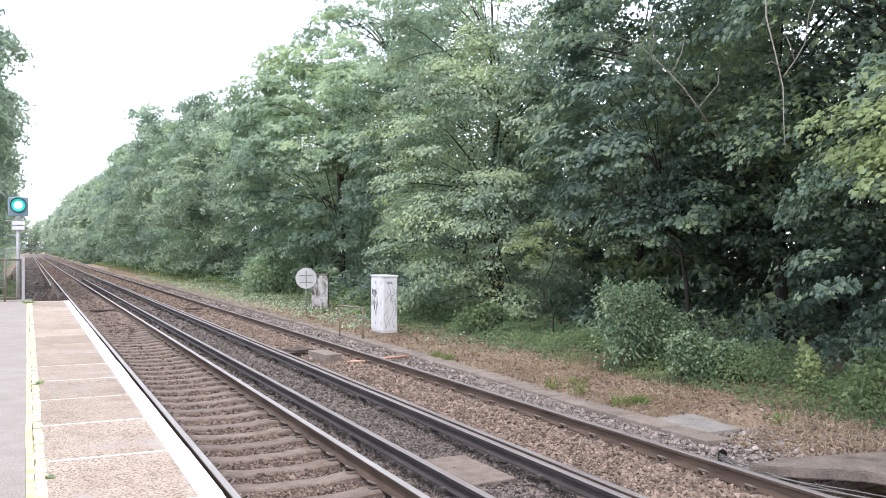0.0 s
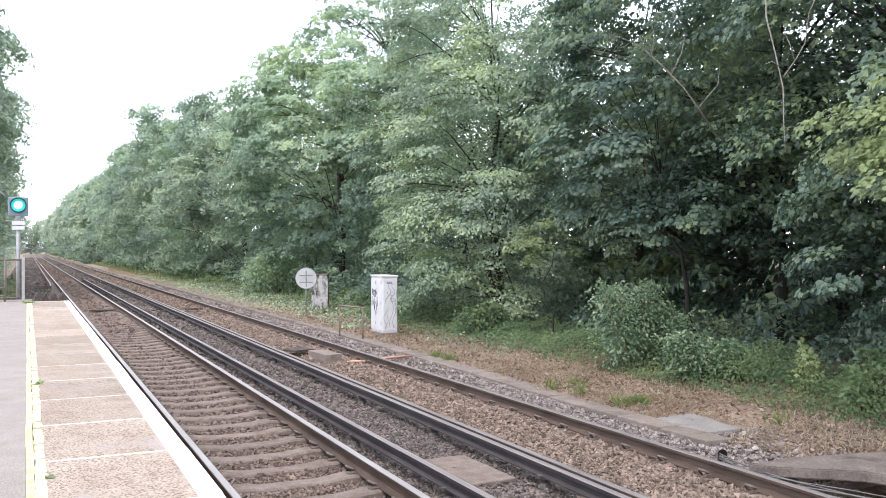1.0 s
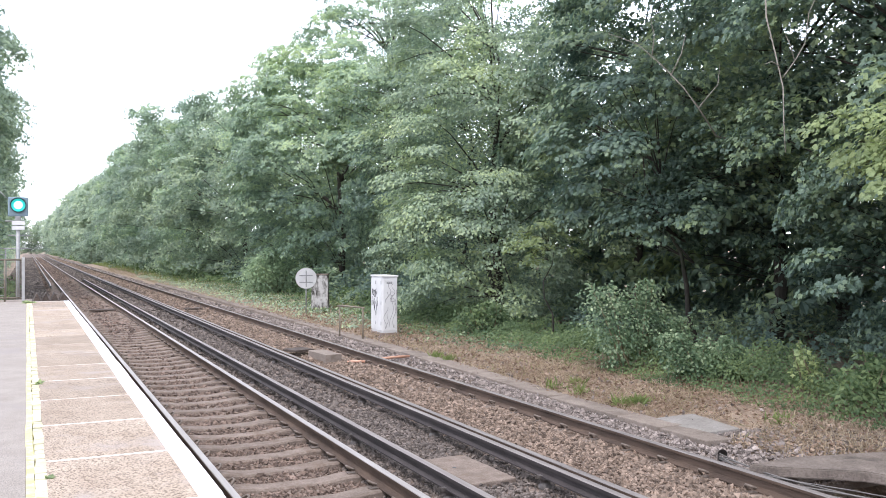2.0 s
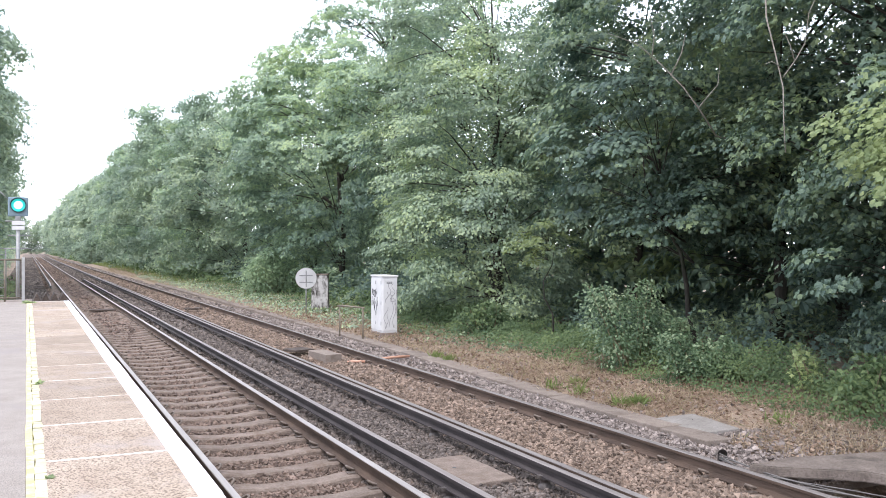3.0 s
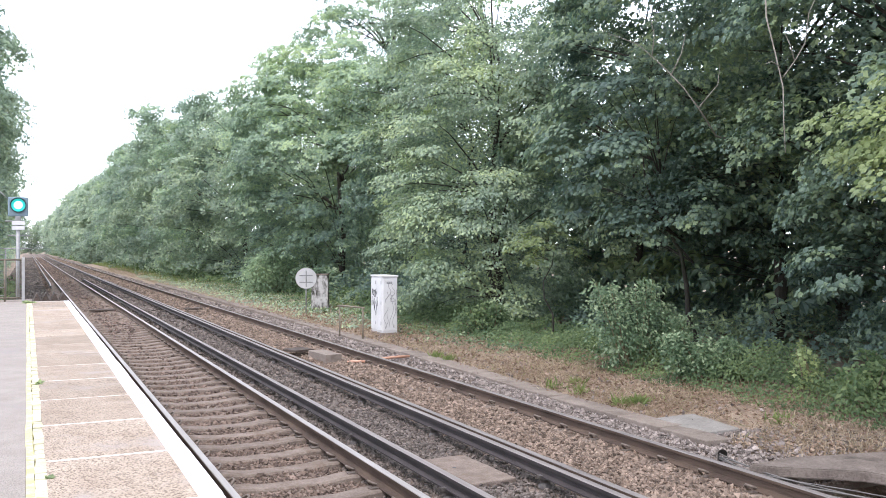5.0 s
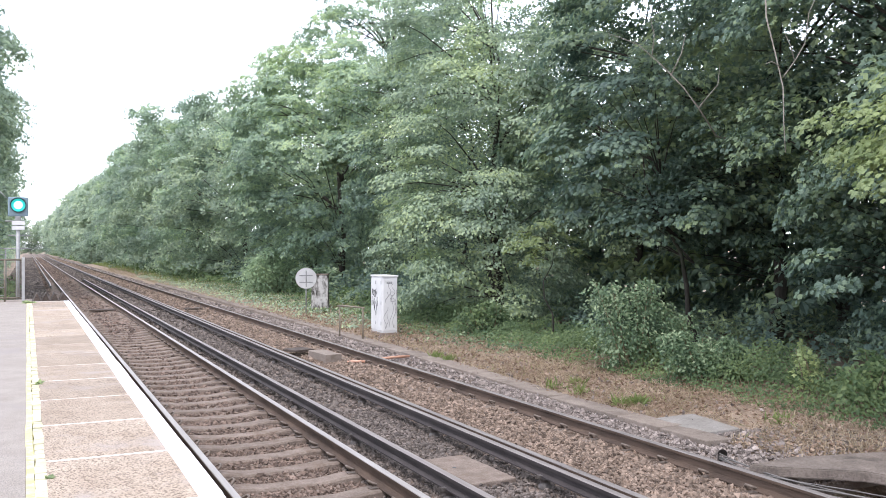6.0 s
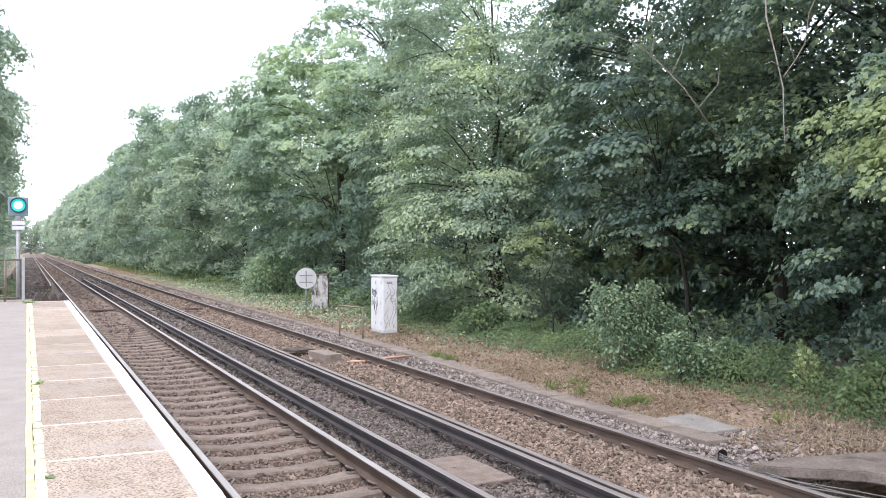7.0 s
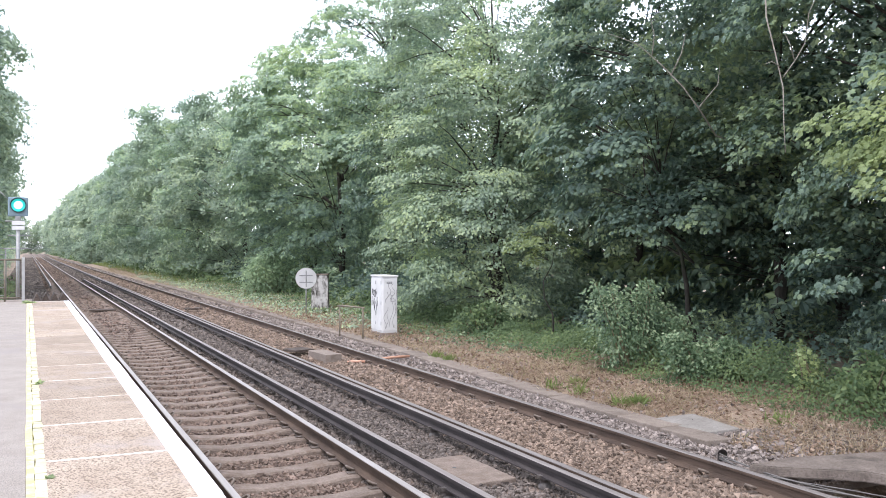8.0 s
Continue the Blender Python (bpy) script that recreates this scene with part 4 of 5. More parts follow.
def make_tree(name, x, y, height, radius, low, sprays, per_spray, spray_r, template, leaf, mat, seed, label,
              facing=(-1.0, -0.5), spread=2.1, boughs=6, lean=0.0, squeeze=2.6, inner=260, sway=0.0, bark=None, group="lineside trees", low_bias=1.0, undercut=0.0, lobe_area=5.5):
    """A tree in parts: trunk, limbs and boughs of layered sprays. Sprays grow thickest on the open side of the wood."""
    rng = np.random.default_rng(seed)
    t = empty(name, x, y, -0.25, label, "tree", group)
    zc, rz = (low + height) / 2, (height - low) / 2
    trunk_r = 0.016 * height - 0.02
    pts = [(lean * k / 6 + 0.12 * math.sin(k * 1.3 + seed), 0.12 * math.cos(k * 1.7 + seed), height * 0.8 * k / 6) for k in range(7)]
    part("trunk", tube(pts, [trunk_r * (1.25 if k == 0 else 1 - 0.14 * k) for k in range(7)], 9), bark or M_BARK, t)
    mid = math.atan2(facing[1], facing[0])
    anchors = []
    for k in range(boughs):
        f = mid + spread * (((k * 0.618) % 1.0) * 2 - 1) * 0.85
        h = -0.8 + 1.6 * (k + 0.5) / boughs
        anchors.append((f, h))
    groups = [[] for _ in anchors]
    count_lobes = max(8, int(2 * spread * radius * (height - low) / lobe_area))
    lobe_r = 0.62 * math.sqrt(lobe_area)
    lobes, where = [], []
    for _ in range(count_lobes):
        best, gap = None, -1
        for _try in range(12):
            h = 2 * rng.uniform(0.02, 0.98) ** low_bias - 1
            f = mid + rng.uniform(-spread, spread)
            w = (1 - abs(h) ** squeeze) ** 0.5 * (1 - undercut * min(1.0, max(0.0, (0.1 - h) / 0.8)))
            rr = radius * max(w, 0.2) * rng.uniform(0.72, 0.92)
            p = np.array([math.cos(f) * rr + lean * (h + 1) / 2, math.sin(f) * rr, zc + h * rz])
            d = min((np.sum((p - q) ** 2) for q in where), default=9.0)
            if d > gap:
                best, gap = (p, f, h), d
        where.append(best[0])
        lobes.append((*best, lobe_r * rng.uniform(0.75, 1.25)))
    for k in range(sprays):
        c, f, h, lr = lobes[k % len(lobes)]
        d = np.array([math.cos(f), math.sin(f), 0.45]) + rng.normal(0, 0.75, 3)
        d /= np.linalg.norm(d)
        d[2] = max(d[2], -0.3)
        p = c + d * lr * rng.uniform(0.7, 1.08) * np.array([1, 1, 0.8])
        near = min(range(len(anchors)), key=lambda i: ((f - anchors[i][0]) * 0.8) ** 2 + ((h - anchors[i][1]) * 1.6) ** 2)
        groups[near].append((p, math.atan2(d[1], d[0]), 0.35 + 0.75 * max(0.0, d[2])))
    for (f, h), members in zip(anchors, groups):
        if not members:
            continue
        root = np.array([lean * (h + 1) / 2, 0, max(0.6, zc + h * rz - 0.35 * radius)])
        ats, ns, hs = [], [], []
        for p, pf, ph in members:
            a, n, hd = spray_leaves(rng, p, np.array([math.cos(pf), math.sin(pf), 0]), spray_r * rng.uniform(0.7, 1.3), int(per_spray * rng.uniform(0.7, 1.3)), lift=ph)
            ats.append(a), ns.append(n), hs.append(hd)
        at, n, hd = np.concatenate(ats), np.concatenate(ns), np.concatenate(hs)
        me = scatter("bough", template, at - root, n, hd, leaf * rng.uniform(0.65, 1.25, len(at)))
        ob = part("bough", me, mat, t, kind="stuff")
        ob.matrix_basis = pose(*root)
        if sway:
            SWAYING.append((ob, tuple(root), f, sway, seed + f))
        limb = bmesh.new()
        for p, pf, ph in members[:: max(1, len(members) // 5)]:
            q = Vector(p - root)
            tube([(0, 0, 0), q * 0.35 + Vector((0, 0, 0.15 * q.length * 0.4)), q * 0.7 + Vector((0, 0, 0.06 * q.length)), q * 0.97], [trunk_r * 0.26, trunk_r * 0.16, trunk_r * 0.09, 0.008], 5, limb, False)
        part("limb", limb, bark or M_BARK, ob)
    if inner:
        inner *= 1 if template is SPRIG else 2 if template is TUFT else 4
        f = mid + rng.uniform(-3.1, 3.1, inner)
        h = rng.uniform(-0.95, 0.45, inner)
        rr = radius * np.sqrt(1 - np.abs(h) ** squeeze) * rng.uniform(0.15, 0.72, inner)
        at = np.stack([np.cos(f) * rr, np.sin(f) * rr, zc + h * rz], 1)
        me = scatter("inner_foliage", template, at, rng.normal(0, 0.6, (inner, 3)) + np.array([0, 0, 0.8]), rng.normal(0, 1, (inner, 3)), rng.uniform(0.7, 1.4, inner) * leaf)
        part("inner_foliage", me, mat, t, kind="stuff")
    return t


# near wood: leaves told apart one by one
make_tree("sycamore_tree", 14.2, 3.6, 13.0, 5.0, 1.6, 190, 58, 0.52, SYCAMORE, 0.135, M_LEAF, 11, "tall dark green sycamore with boughs over the bank", sway=0.5, inner=900, undercut=0.4, lobe_area=6.0)
make_tree("sycamore_tree", 15.0, 9.0, 13.5, 5.5, 0.8, 620, 66, 0.44, SYCAMORE, 0.125, M_LEAF, 12, "tall dark green sycamore hanging low over brambles", sway=0.6, inner=2600, undercut=0.4, lobe_area=5.0)
make_tree("sycamore_tree", 15.4, 14.8, 12.0, 4.9, 2.6, 620, 66, 0.44, SYCAMORE, 0.125, M_LEAF, 13, "tall dark green sycamore in a dense lineside wood", sway=0.5, inner=2300, undercut=0.45, lobe_area=5.0)
make_tree("sycamore_tree", 14.3, 15.9, 5.9, 2.5, 2.4, 140, 64, 0.40, MAPLE, 0.105, M_LEAF, 17, "young sycamore with pale-tipped boughs over a dark hollow", sway=0.7, inner=600, lobe_area=2.8, undercut=0.2, lean=-1.8)
make_tree("sycamore_tree", 13.9, 8.9, 4.8, 2.4, 1.6, 85, 64, 0.42, MAPLE, 0.105, M_LEAF, 16, "young dark green sycamore spreading over brambles", sway=0.7, inner=600, lobe_area=2.6)
make_tree("ash_tree", 13.2, 24.0, 11.6, 2.9, 0.0, 760, 96, 0.44, SIMPLE, 0.105, M_LEAF_ASH, 14, "feathery light green ash tree reaching to the ground", sway=0.4, inner=3200, lobe_area=3.0, squeeze=7.0)
make_tree("ash_tree", 15.8, 20.4, 10.6, 3.1, 2.4, 290, 90, 0.46, SIMPLE, 0.12, M_LEAF_ASH, 18, "tall green ash behind a feathery one", sway=0.3, inner=1300, lobe_area=3.6, undercut=0.3)
make_tree("ash_tree", 15.4, 30.2, 11.0, 3.3, 1.5, 200, 80, 0.52, SIMPLE, 0.14, M_LEAF, 15, "shaded green ash tree behind a white cabinet", sway=0.3, inner=1200, lobe_area=4.5)
# Added tree: its bright leaves imitate sunlight seen through a gap in the wood.
make_tree("hazel_tree", 11.8, 18.7, 3.05, 0.6, 2.15, 16, 60, 0.26, SIMPLE, 0.085, M_LEAF_BRIGHT, 19, "slender yellow-green tree added in place of a sunlit gap", inner=0, boughs=3, lobe_area=0.5)
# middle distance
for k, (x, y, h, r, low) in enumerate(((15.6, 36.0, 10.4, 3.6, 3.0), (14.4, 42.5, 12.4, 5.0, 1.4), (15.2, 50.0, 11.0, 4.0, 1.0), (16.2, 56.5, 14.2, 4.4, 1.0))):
    make_tree("sycamore_tree", x, y, h, r, low, 290 if k != 1 else 400, 38, 0.62, TUFT, 0.21, M_LEAF_FAR_VEILED, 30 + k, "layered green sycamore in the lineside wood", sway=0.25 if k < 2 else 0.0, squeeze=2.1, inner=600, undercut=0.35 if k < 2 else 0.2, lobe_area=7.0)
make_tree("ash_tree", 17.9, 44.5, 18.2, 4.1, 6.0, 190, 36, 0.7, TUFT, 0.23, M_LEAF_FAR_VEILED, 41, "tall open-crowned ash tree standing behind the wood", inner=300)
make_tree("ash_tree", 18.0, 33.0, 14.2, 3.8, 6.0, 100, 36, 0.7, TUFT, 0.25, M_LEAF_FAR_VEILED, 42, "tall open-crowned ash tree standing behind the wood", inner=200)
for k, (x, y, h) in enumerate(((18.6, 22.5, 8.0), (19.0, 16.0, 9.4), (19.5, 9.0, 11.0), (19.0, 1.5, 12.0))):
    make_tree("sycamore_tree", x, y, h, 4.4, 1.0, 130, 36, 0.9, TUFT, 0.32, M_LEAF, 43 + k, "shaded sycamore in the second row of the wood", inner=500)
# far rows: three trees, repeated; haze is put into their leaf colour
far = [make_tree("distant_tree", 14.4, 64.5, 13.4, 4.3, 0.2, 170, 32, 0.85, SPRIG, 0.46, M_LEAF_HAZE, 51, "green tree in the long row beside the line", group="far trees", squeeze=1.8, lobe_area=11.0),
       make_tree("distant_tree", 14.6, 72.5, 14.4, 4.5, 0.2, 170, 32, 0.85, SPRIG, 0.46, M_LEAF_FAR_VEILED, 52, "dark green tree in the long row beside the line", group="far trees", squeeze=1.8, lobe_area=11.0),
       make_tree("distant_tree", 14.2, 82.0, 15.8, 4.8, 0.2, 170, 32, 0.85, SPRIG, 0.46, M_LEAF_HAZE, 53, "green tree in the long row beside the line", group="far trees", squeeze=1.8, lobe_area=11.0)]
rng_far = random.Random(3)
remote = make_tree("distant_tree", 14.0, 168.0, 16.0, 5.5, 0.2, 130, 14, 1.3, SPRIG, 1.0, M_LEAF_HAZE, 54, "green tree in the long row beside the line", group="far trees", squeeze=2.0)
y = 91.0
k = 0
while y < 430:
    scale = (1.12 if y < 125 else 0.90) + 0.22 * rng_far.random()
    copy_thing(far[k % 3] if y < 160 else remote, pose(14.6 - 0.006 * (y - 90) + rng_far.uniform(-0.5, 0.5), y, -0.25, 0, 0, rng_far.uniform(-20, 20)) @ Matrix.Diagonal((scale, scale, scale, 1)))
    y += 9.0 + 0.05 * (y - 90)
    k += 1
# trees on the platform side, leaning over the line; their pale leaves carry painted haze
make_tree("overhanging_tree", -5.45, 47.0, 17.5, 4.3, 0.4, 300, 36, 0.72, SPRIG, 0.38, M_LEAF_HAZE, 61, "tall pale green tree overhanging the platform side", facing=(1.0, -0.7), spread=1.9, sway=0.2)
left = make_tree("overhanging_tree", -5.9, 57.0, 16.5, 4.7, 0.4, 150, 24, 1.0, SPRIG, 0.55, M_LEAF_HAZE, 62, "tall pale green tree overhanging the platform side", facing=(1.0, -0.7), spread=1.9)
for yy, sc in ((70, 1.0), (86, 1.05), (108, 1.1), (140, 1.1), (185, 1.15), (250, 1.2), (330, 1.3)):
    copy_thing(left, pose(-6.6 - 0.006 * yy, yy, -0.25, 0, 0, (yy * 7) % 40 - 20) @ Matrix.Diagonal((sc, sc, sc, 1)))
for xx, yy in ((-6, 445), (1.5, 455), (8, 450), (15, 445)):
    copy_thing(remote, pose(xx, yy, -0.25, 0, 0, -35))


def near_bough():
    """The light green sycamore bough that hangs out over the bank and swings in the wind."""
    t = empty("young_sycamore_tree", 10.9, 6.36, -0.22, "young sycamore with bright yellow-green swaying boughs", "tree", "lineside trees")
    part("trunk", tube([(0, 0, 0), (0.1, 0, 1.2), (0.0, 0.1, 2.6), (-0.1, 0.15, 3.9), (-0.1, 0.2, 4.8)], [0.10, 0.09, 0.07, 0.045, 0.015], 9), M_BARK, t)
    rng = np.random.default_rng(71)
    for k, (rx, ry, rz_, cx, cy, cz, n, rad) in enumerate(((0, 0.1, 3.3, -1.35, 0.3, 4.4, 9, 0.55), (0, 0.1, 2.8, -1.75, 0.5, 3.8, 10, 0.62), (0, 0.1, 2.4, -1.5, 0.35, 3.4, 9, 0.55),
                                                           (0, 0.1, 3.3, -1.1, 0.7, 3.9, 9, 0.6), (0, 0.1, 2.0, -0.9, 0.3, 3.0, 4, 0.45))):
        root, end = np.array([rx, ry, rz_], float), np.array([cx, cy, cz], float)
        ats, ns, hs = [], [], []
        for _ in range(n):
            p = end + rng.normal(0, 1, 3) * np.array([0.34, 0.34, 0.20])
            out = p - root
            out = np.array([out[0], out[1], 0]) / np.hypot(out[0], out[1])
            a, nn, h = spray_leaves(rng, p, out, rad * rng.uniform(0.5, 0.9), 170, droop=0.4)
            ats.append(a), ns.append(nn), hs.append(h)
        at, nn, h = np.concatenate(ats), np.concatenate(ns), np.concatenate(hs)
        ob = part("bough", scatter("bough", MAPLE, at - root, nn, h, 0.078 * rng.uniform(0.6, 1.25, len(at))), M_LEAF_BRIGHT, t, "yellow-green lobed leaves", kind="stuff")
        ob.matrix_basis = pose(*root)
        d = Vector(end - root)
        part("limb", tube([(0, 0, 0), d * 0.5 + Vector((0, 0, 0.12)), d], [0.035, 0.024, 0.008], 6), M_BARK, ob)
        GUSTED.append((ob, tuple(root), (0.10 * k, 1.0 - 0.08 * k)))
    return t


def far_wood():
    """A leaf wall added behind the front rows; it blocks light to darken the wood."""
    rng = np.random.default_rng(77)
    n = 15000
    y = rng.uniform(-8, 75, n)
    x = 21.5 + rng.normal(0, 0.9, n) + 1.2 * np.sin(y * 0.5)
    z = rng.uniform(-0.2, 1, n) ** 1 * np.array([6.2 + 1.6 * noise.noise((b * 0.15, 0, 9)) for b in y])
    at = np.stack([x, y, np.maximum(z, 0)], 1)
    ob = part("far_wood", scatter("far_wood", SPRIG, at, rng.normal(0, 0.6, (n, 3)) + np.array([-0.6, -0.3, 0.7]), rng.normal(0, 1, (n, 3)), rng.uniform(0.5, 0.95, n)), M_LEAF)
    tagged(ob, "dense green leaf wall added to darken the wood's depth", "woodland", kind="stuff")


far_wood()
GUSTED = []
near_bough()


def bare_branches():
    t = empty("bare_branch", 9.73, 9.16, -0.2, "pale leafless branch hanging among dark leaves", "branch")
    bm = tube([(0.0, 0.0, 3.75), (0.02, 0.05, 4.2), (0.06, 0.1, 4.7), (-0.03, 0.16, 5.2), (-0.16, 0.2, 5.7), (-0.1, 0.3, 6.4), (0.8, 0.2, 7.0), (4.7, 0.1, 6.4)], [0.005, 0.007, 0.009, 0.010, 0.012, 0.016, 0.03, 0.06], 7)
    tube([(0.06, 0.1, 4.85), (0.22, 0.02, 5.1), (0.38, 0.0, 5.35), (0.46, 0.0, 5.8), (0.7, 0, 6.2)], [0.009, 0.008, 0.007, 0.006, 0.004], 6, bm)
    tube([(0.2, 0.02, 5.08), (0.15, 0.05, 5.3), (0.05, 0.05, 5.45)], [0.008, 0.007, 0.003], 5, bm)
    tube([(0.0, 0.1, 5.0), (-0.18, 0.08, 5.05), (-0.3, 0.1, 5.0)], [0.008, 0.006, 0.003], 5, bm)
    part("stem", bm, M_BARK_PALE, t)
    t2 = empty("bare_branch", 10.07, 12.24, -0.2, "pale leafless branch hanging among dark leaves", "branch")
    bm = tube([(4.7, 2.1, 4.6), (1.6, 0.4, 4.5), (0.55, -0.3, 4.85), (0.25, -0.25, 5.2), (0.0, 0.0, 5.6), (-0.35, 0.25, 6.0), (-0.8, 0.5, 6.2)], [0.05, 0.015, 0.013, 0.011, 0.009, 0.007, 0.003], 7, None)
    tube([(0.1, -0.1, 5.42), (0.25, -0.2, 5.8), (0.3, -0.25, 6.15)], [0.013, 0.010, 0.004], 6, bm)
    tube([(-0.15, 0.1, 5.8), (-0.1, 0.1, 6.15), (-0.2, 0.1, 6.5)], [0.012, 0.008, 0.003], 6, bm)
    tube([(0.5, -0.35, 4.85), (0.8, -0.5, 5.25), (0.85, -0.5, 5.65)], [0.012, 0.009, 0.003], 6, bm)
    part("stem", bm, M_BARK_PALE, t2)


bare_branches()


# ---------------------------------------------------------------- undergrowth
WINDY = []


def bush(name, x, y, width, depth, height, stems, leaf, mat, seed, label, count=170, moving=True, tops=None, template=SIMPLE):
    """A shrub of many leafy shoots, each a part that can swing about its foot."""
    rng = np.random.default_rng(seed)
    b = empty(name, x, y, -0.15, label, "bush")
    for k in range(stems):
        u = (k + 0.5) / stems * 2 - 1
        foot = np.array([u * width * 0.28, rng.uniform(-0.3, 0.3) * depth, 0.0])
        tall = height * (1 - 0.35 * abs(u) ** 1.5) * rng.uniform(0.8, 1.05)
        if tops:
            tall = height * tops(u) * rng.uniform(0.88, 1.03)
        tip = np.array([u * width * 0.5 + rng.normal(0, 0.08), rng.uniform(-0.5, 0.5) * depth, tall])
        s = rng.uniform(0.12, 1.0, count) ** 0.75
        mid = foot + (tip - foot) * s[:, None]
        swell = (0.10 + 0.24 * np.sin(np.pi * np.clip(s, 0, 1) ** 0.8))[:, None] * min(width, height)
        off = rng.normal(0, 0.42, (count, 3)) * swell
        off[:, 2] *= 0.55
        at = mid + off
        at[:, 2] = np.maximum(at[:, 2], 0.05)
        out = off + np.array([-0.25, -0.5, 0.55])
        me = scatter("shoot", template, at - foot, out + rng.normal(0, 0.3, (count, 3)), off + np.array([0, 0, -0.1]) + rng.normal(0, 0.15, (count, 3)), leaf * rng.uniform(0.6, 1.3, count))
        ob = part("shoot", me, mat, b, kind="stuff")
        ob.matrix_basis = pose(*foot)
        d = Vector(tip - foot)
        part("stem", tube([(0, 0, 0), d * 0.5 + Vector((0.03, 0, 0.02)), d], [0.018, 0.012, 0.004], 5), M_STEM, ob)
        if moving:
            WINDY.append((ob, tuple(foot), u, k))
    return b


def undergrowth(name, x0, x1, y0, y1, count, leaf, mat, seed, label, tall=0.5, template=SIMPLE):
    """Low brambles and ivy: mounds of leaves along the foot of the wood."""
    rng = np.random.default_rng(seed)
    x = x0 + (x1 - x0) * rng.uniform(0, 1, count) ** 0.8
    y = rng.uniform(y0, y1, count)
    mound = np.array([max(0.0, 0.5 + 0.9 * noise.noise((a * 0.9, b * 0.8, seed))) for a, b in zip(x, y)])
    ramp = np.clip((x - x0) / 1.0, 0.12, 1.0)
    edge = np.array([0.5 * noise.noise((0.0, b * 0.7, seed + 2.0)) for b in y])
    keep = (x - x0 > np.maximum(0, edge) * 1.6)
    z = -0.16 + tall * ramp * mound * rng.uniform(0.35, 1.0, count) + 0.03
    at = np.stack([x, y, z], 1)[keep]
    n = len(at)
    return tagged(part(name, scatter(name, template, at, np.array([-0.45, -0.35, 0.8]) + rng.normal(0, 0.4, (n, 3)), rng.normal(0, 1, (n, 3)) + np.array([-0.4, -0.3, -0.3]), leaf * rng.uniform(0.55, 1.35, n)), mat),
                  label, "undergrowth", kind="stuff")


bush("leafy_bush", 10.55, 13.3, 2.0, 0.9, 1.72, 15, 0.068, M_LEAF_BUSH, 81, "grey-green bush with pale leaves swaying in the wind", 400,
     tops=lambda u: 1.0 - 0.03 * (u + 1) - (0.55 * max(0.0, u - 0.2)))
bush("leafy_bush", 10.75, 11.7, 1.9, 0.8, 0.95, 11, 0.07, M_LEAF_BUSH, 82, "lower grey-green bush beside brambles", 320, tops=lambda u: 1.0 - 0.15 * (u + 1))
bush("sycamore_sapling", 10.6, 8.3, 1.3, 0.7, 1.0, 8, 0.085, M_LEAF_LOW, 86, "young sycamore saplings rising from brambles", 130)
# Second sapling is added; its bright leaf colour replaces a sunlit spot beyond the wood.
bush("sycamore_sapling", 10.95, 9.8, 0.5, 0.4, 1.05, 4, 0.075, M_LEAF_BRIGHT, 87, "bright-leaved sapling added in place of a sunlit spot", 55, template=SYCAMORE)
bush("hazel_bush", 11.0, 20.5, 1.6, 0.8, 0.95, 8, 0.10, M_LEAF_LOW, 88, "low yellow-green bush at the foot of the ash", 110, moving=False)
bush("round_bush", 11.3, 44.4, 3.0, 2.2, 2.35, 15, 0.15, M_LEAF_YOUNG, 83, "rounded fresh green bush at the wood's edge", 300, moving=False)
bush("round_bush", 11.2, 74.0, 3.0, 2.4, 2.2, 8, 0.34, M_LEAF_FAR_VEILED, 84, "rounded fresh green bush at the wood's edge", 130, moving=False, template=SPRIG)
bush("round_bush", 9.3, 150.0, 5.0, 4.0, 4.4, 8, 0.6, M_LEAF_HAZE, 85, "rounded fresh green bush at the wood's edge", 130, moving=False, template=SPRIG)
undergrowth("brambles", 9.7, 12.8, 4.5, 16, 36000, 0.054, M_LEAF_LOW, 91, "low green brambles and ivy under the trees", 0.72)
undergrowth("woodland_floor", 12.4, 19.0, 2, 32, 6000, 0.24, M_LEAF, 98, "shaded green growth on the woodland floor", 1.2, SPRIG)
undergrowth("woodland_floor", 11.8, 19.5, 28, 62, 5000, 0.42, M_LEAF, 90, "shaded green growth on the woodland floor", 2.2, SPRIG)
undergrowth("woodland_edge", 16.5, 20.0, 60, 190, 4500, 0.9, M_LEAF_FAR_VEILED, 77, "shaded green depth behind the far trees", 7.0, SPRIG)
undergrowth("brambles", 9.9, 13.0, 16, 28, 18000, 0.075, M_LEAF_LOW, 92, "low green brambles and ivy under the trees", 0.7)
undergrowth("brambles", 11.2, 13.5, 28, 60, 9000, 0.16, M_LEAF_LOW, 93, "low green brambles and ivy under the trees", 0.8)
undergrowth("brambles", 10.4, 13.5, 60, 150, 5500, 0.38, M_LEAF_LOW, 94, "low green brambles along the line", 1.0)
undergrowth("brambles", 8.6, 13.5, 150, 430, 3500, 0.8, M_LEAF_LOW, 95, "low green growth along the far line", 1.6)
undergrowth("hedge", -9.0, -2.2, 60, 190, 4500, 0.6, M_LEAF_HAZE, 79, "pale green scrub beyond the platform end", 4.5, SPRIG)
undergrowth("hedge", -5.5, -1.3, 36, 62, 4500, 0.3, M_LEAF_FAR_VEILED, 78, "green scrub behind the signal", 3.2, SPRIG)
undergrowth("brambles", -6.0, -0.4, 27, 60, 4000, 0.2, M_LEAF_LOW, 96, "low green growth behind the mesh fence", 0.8)


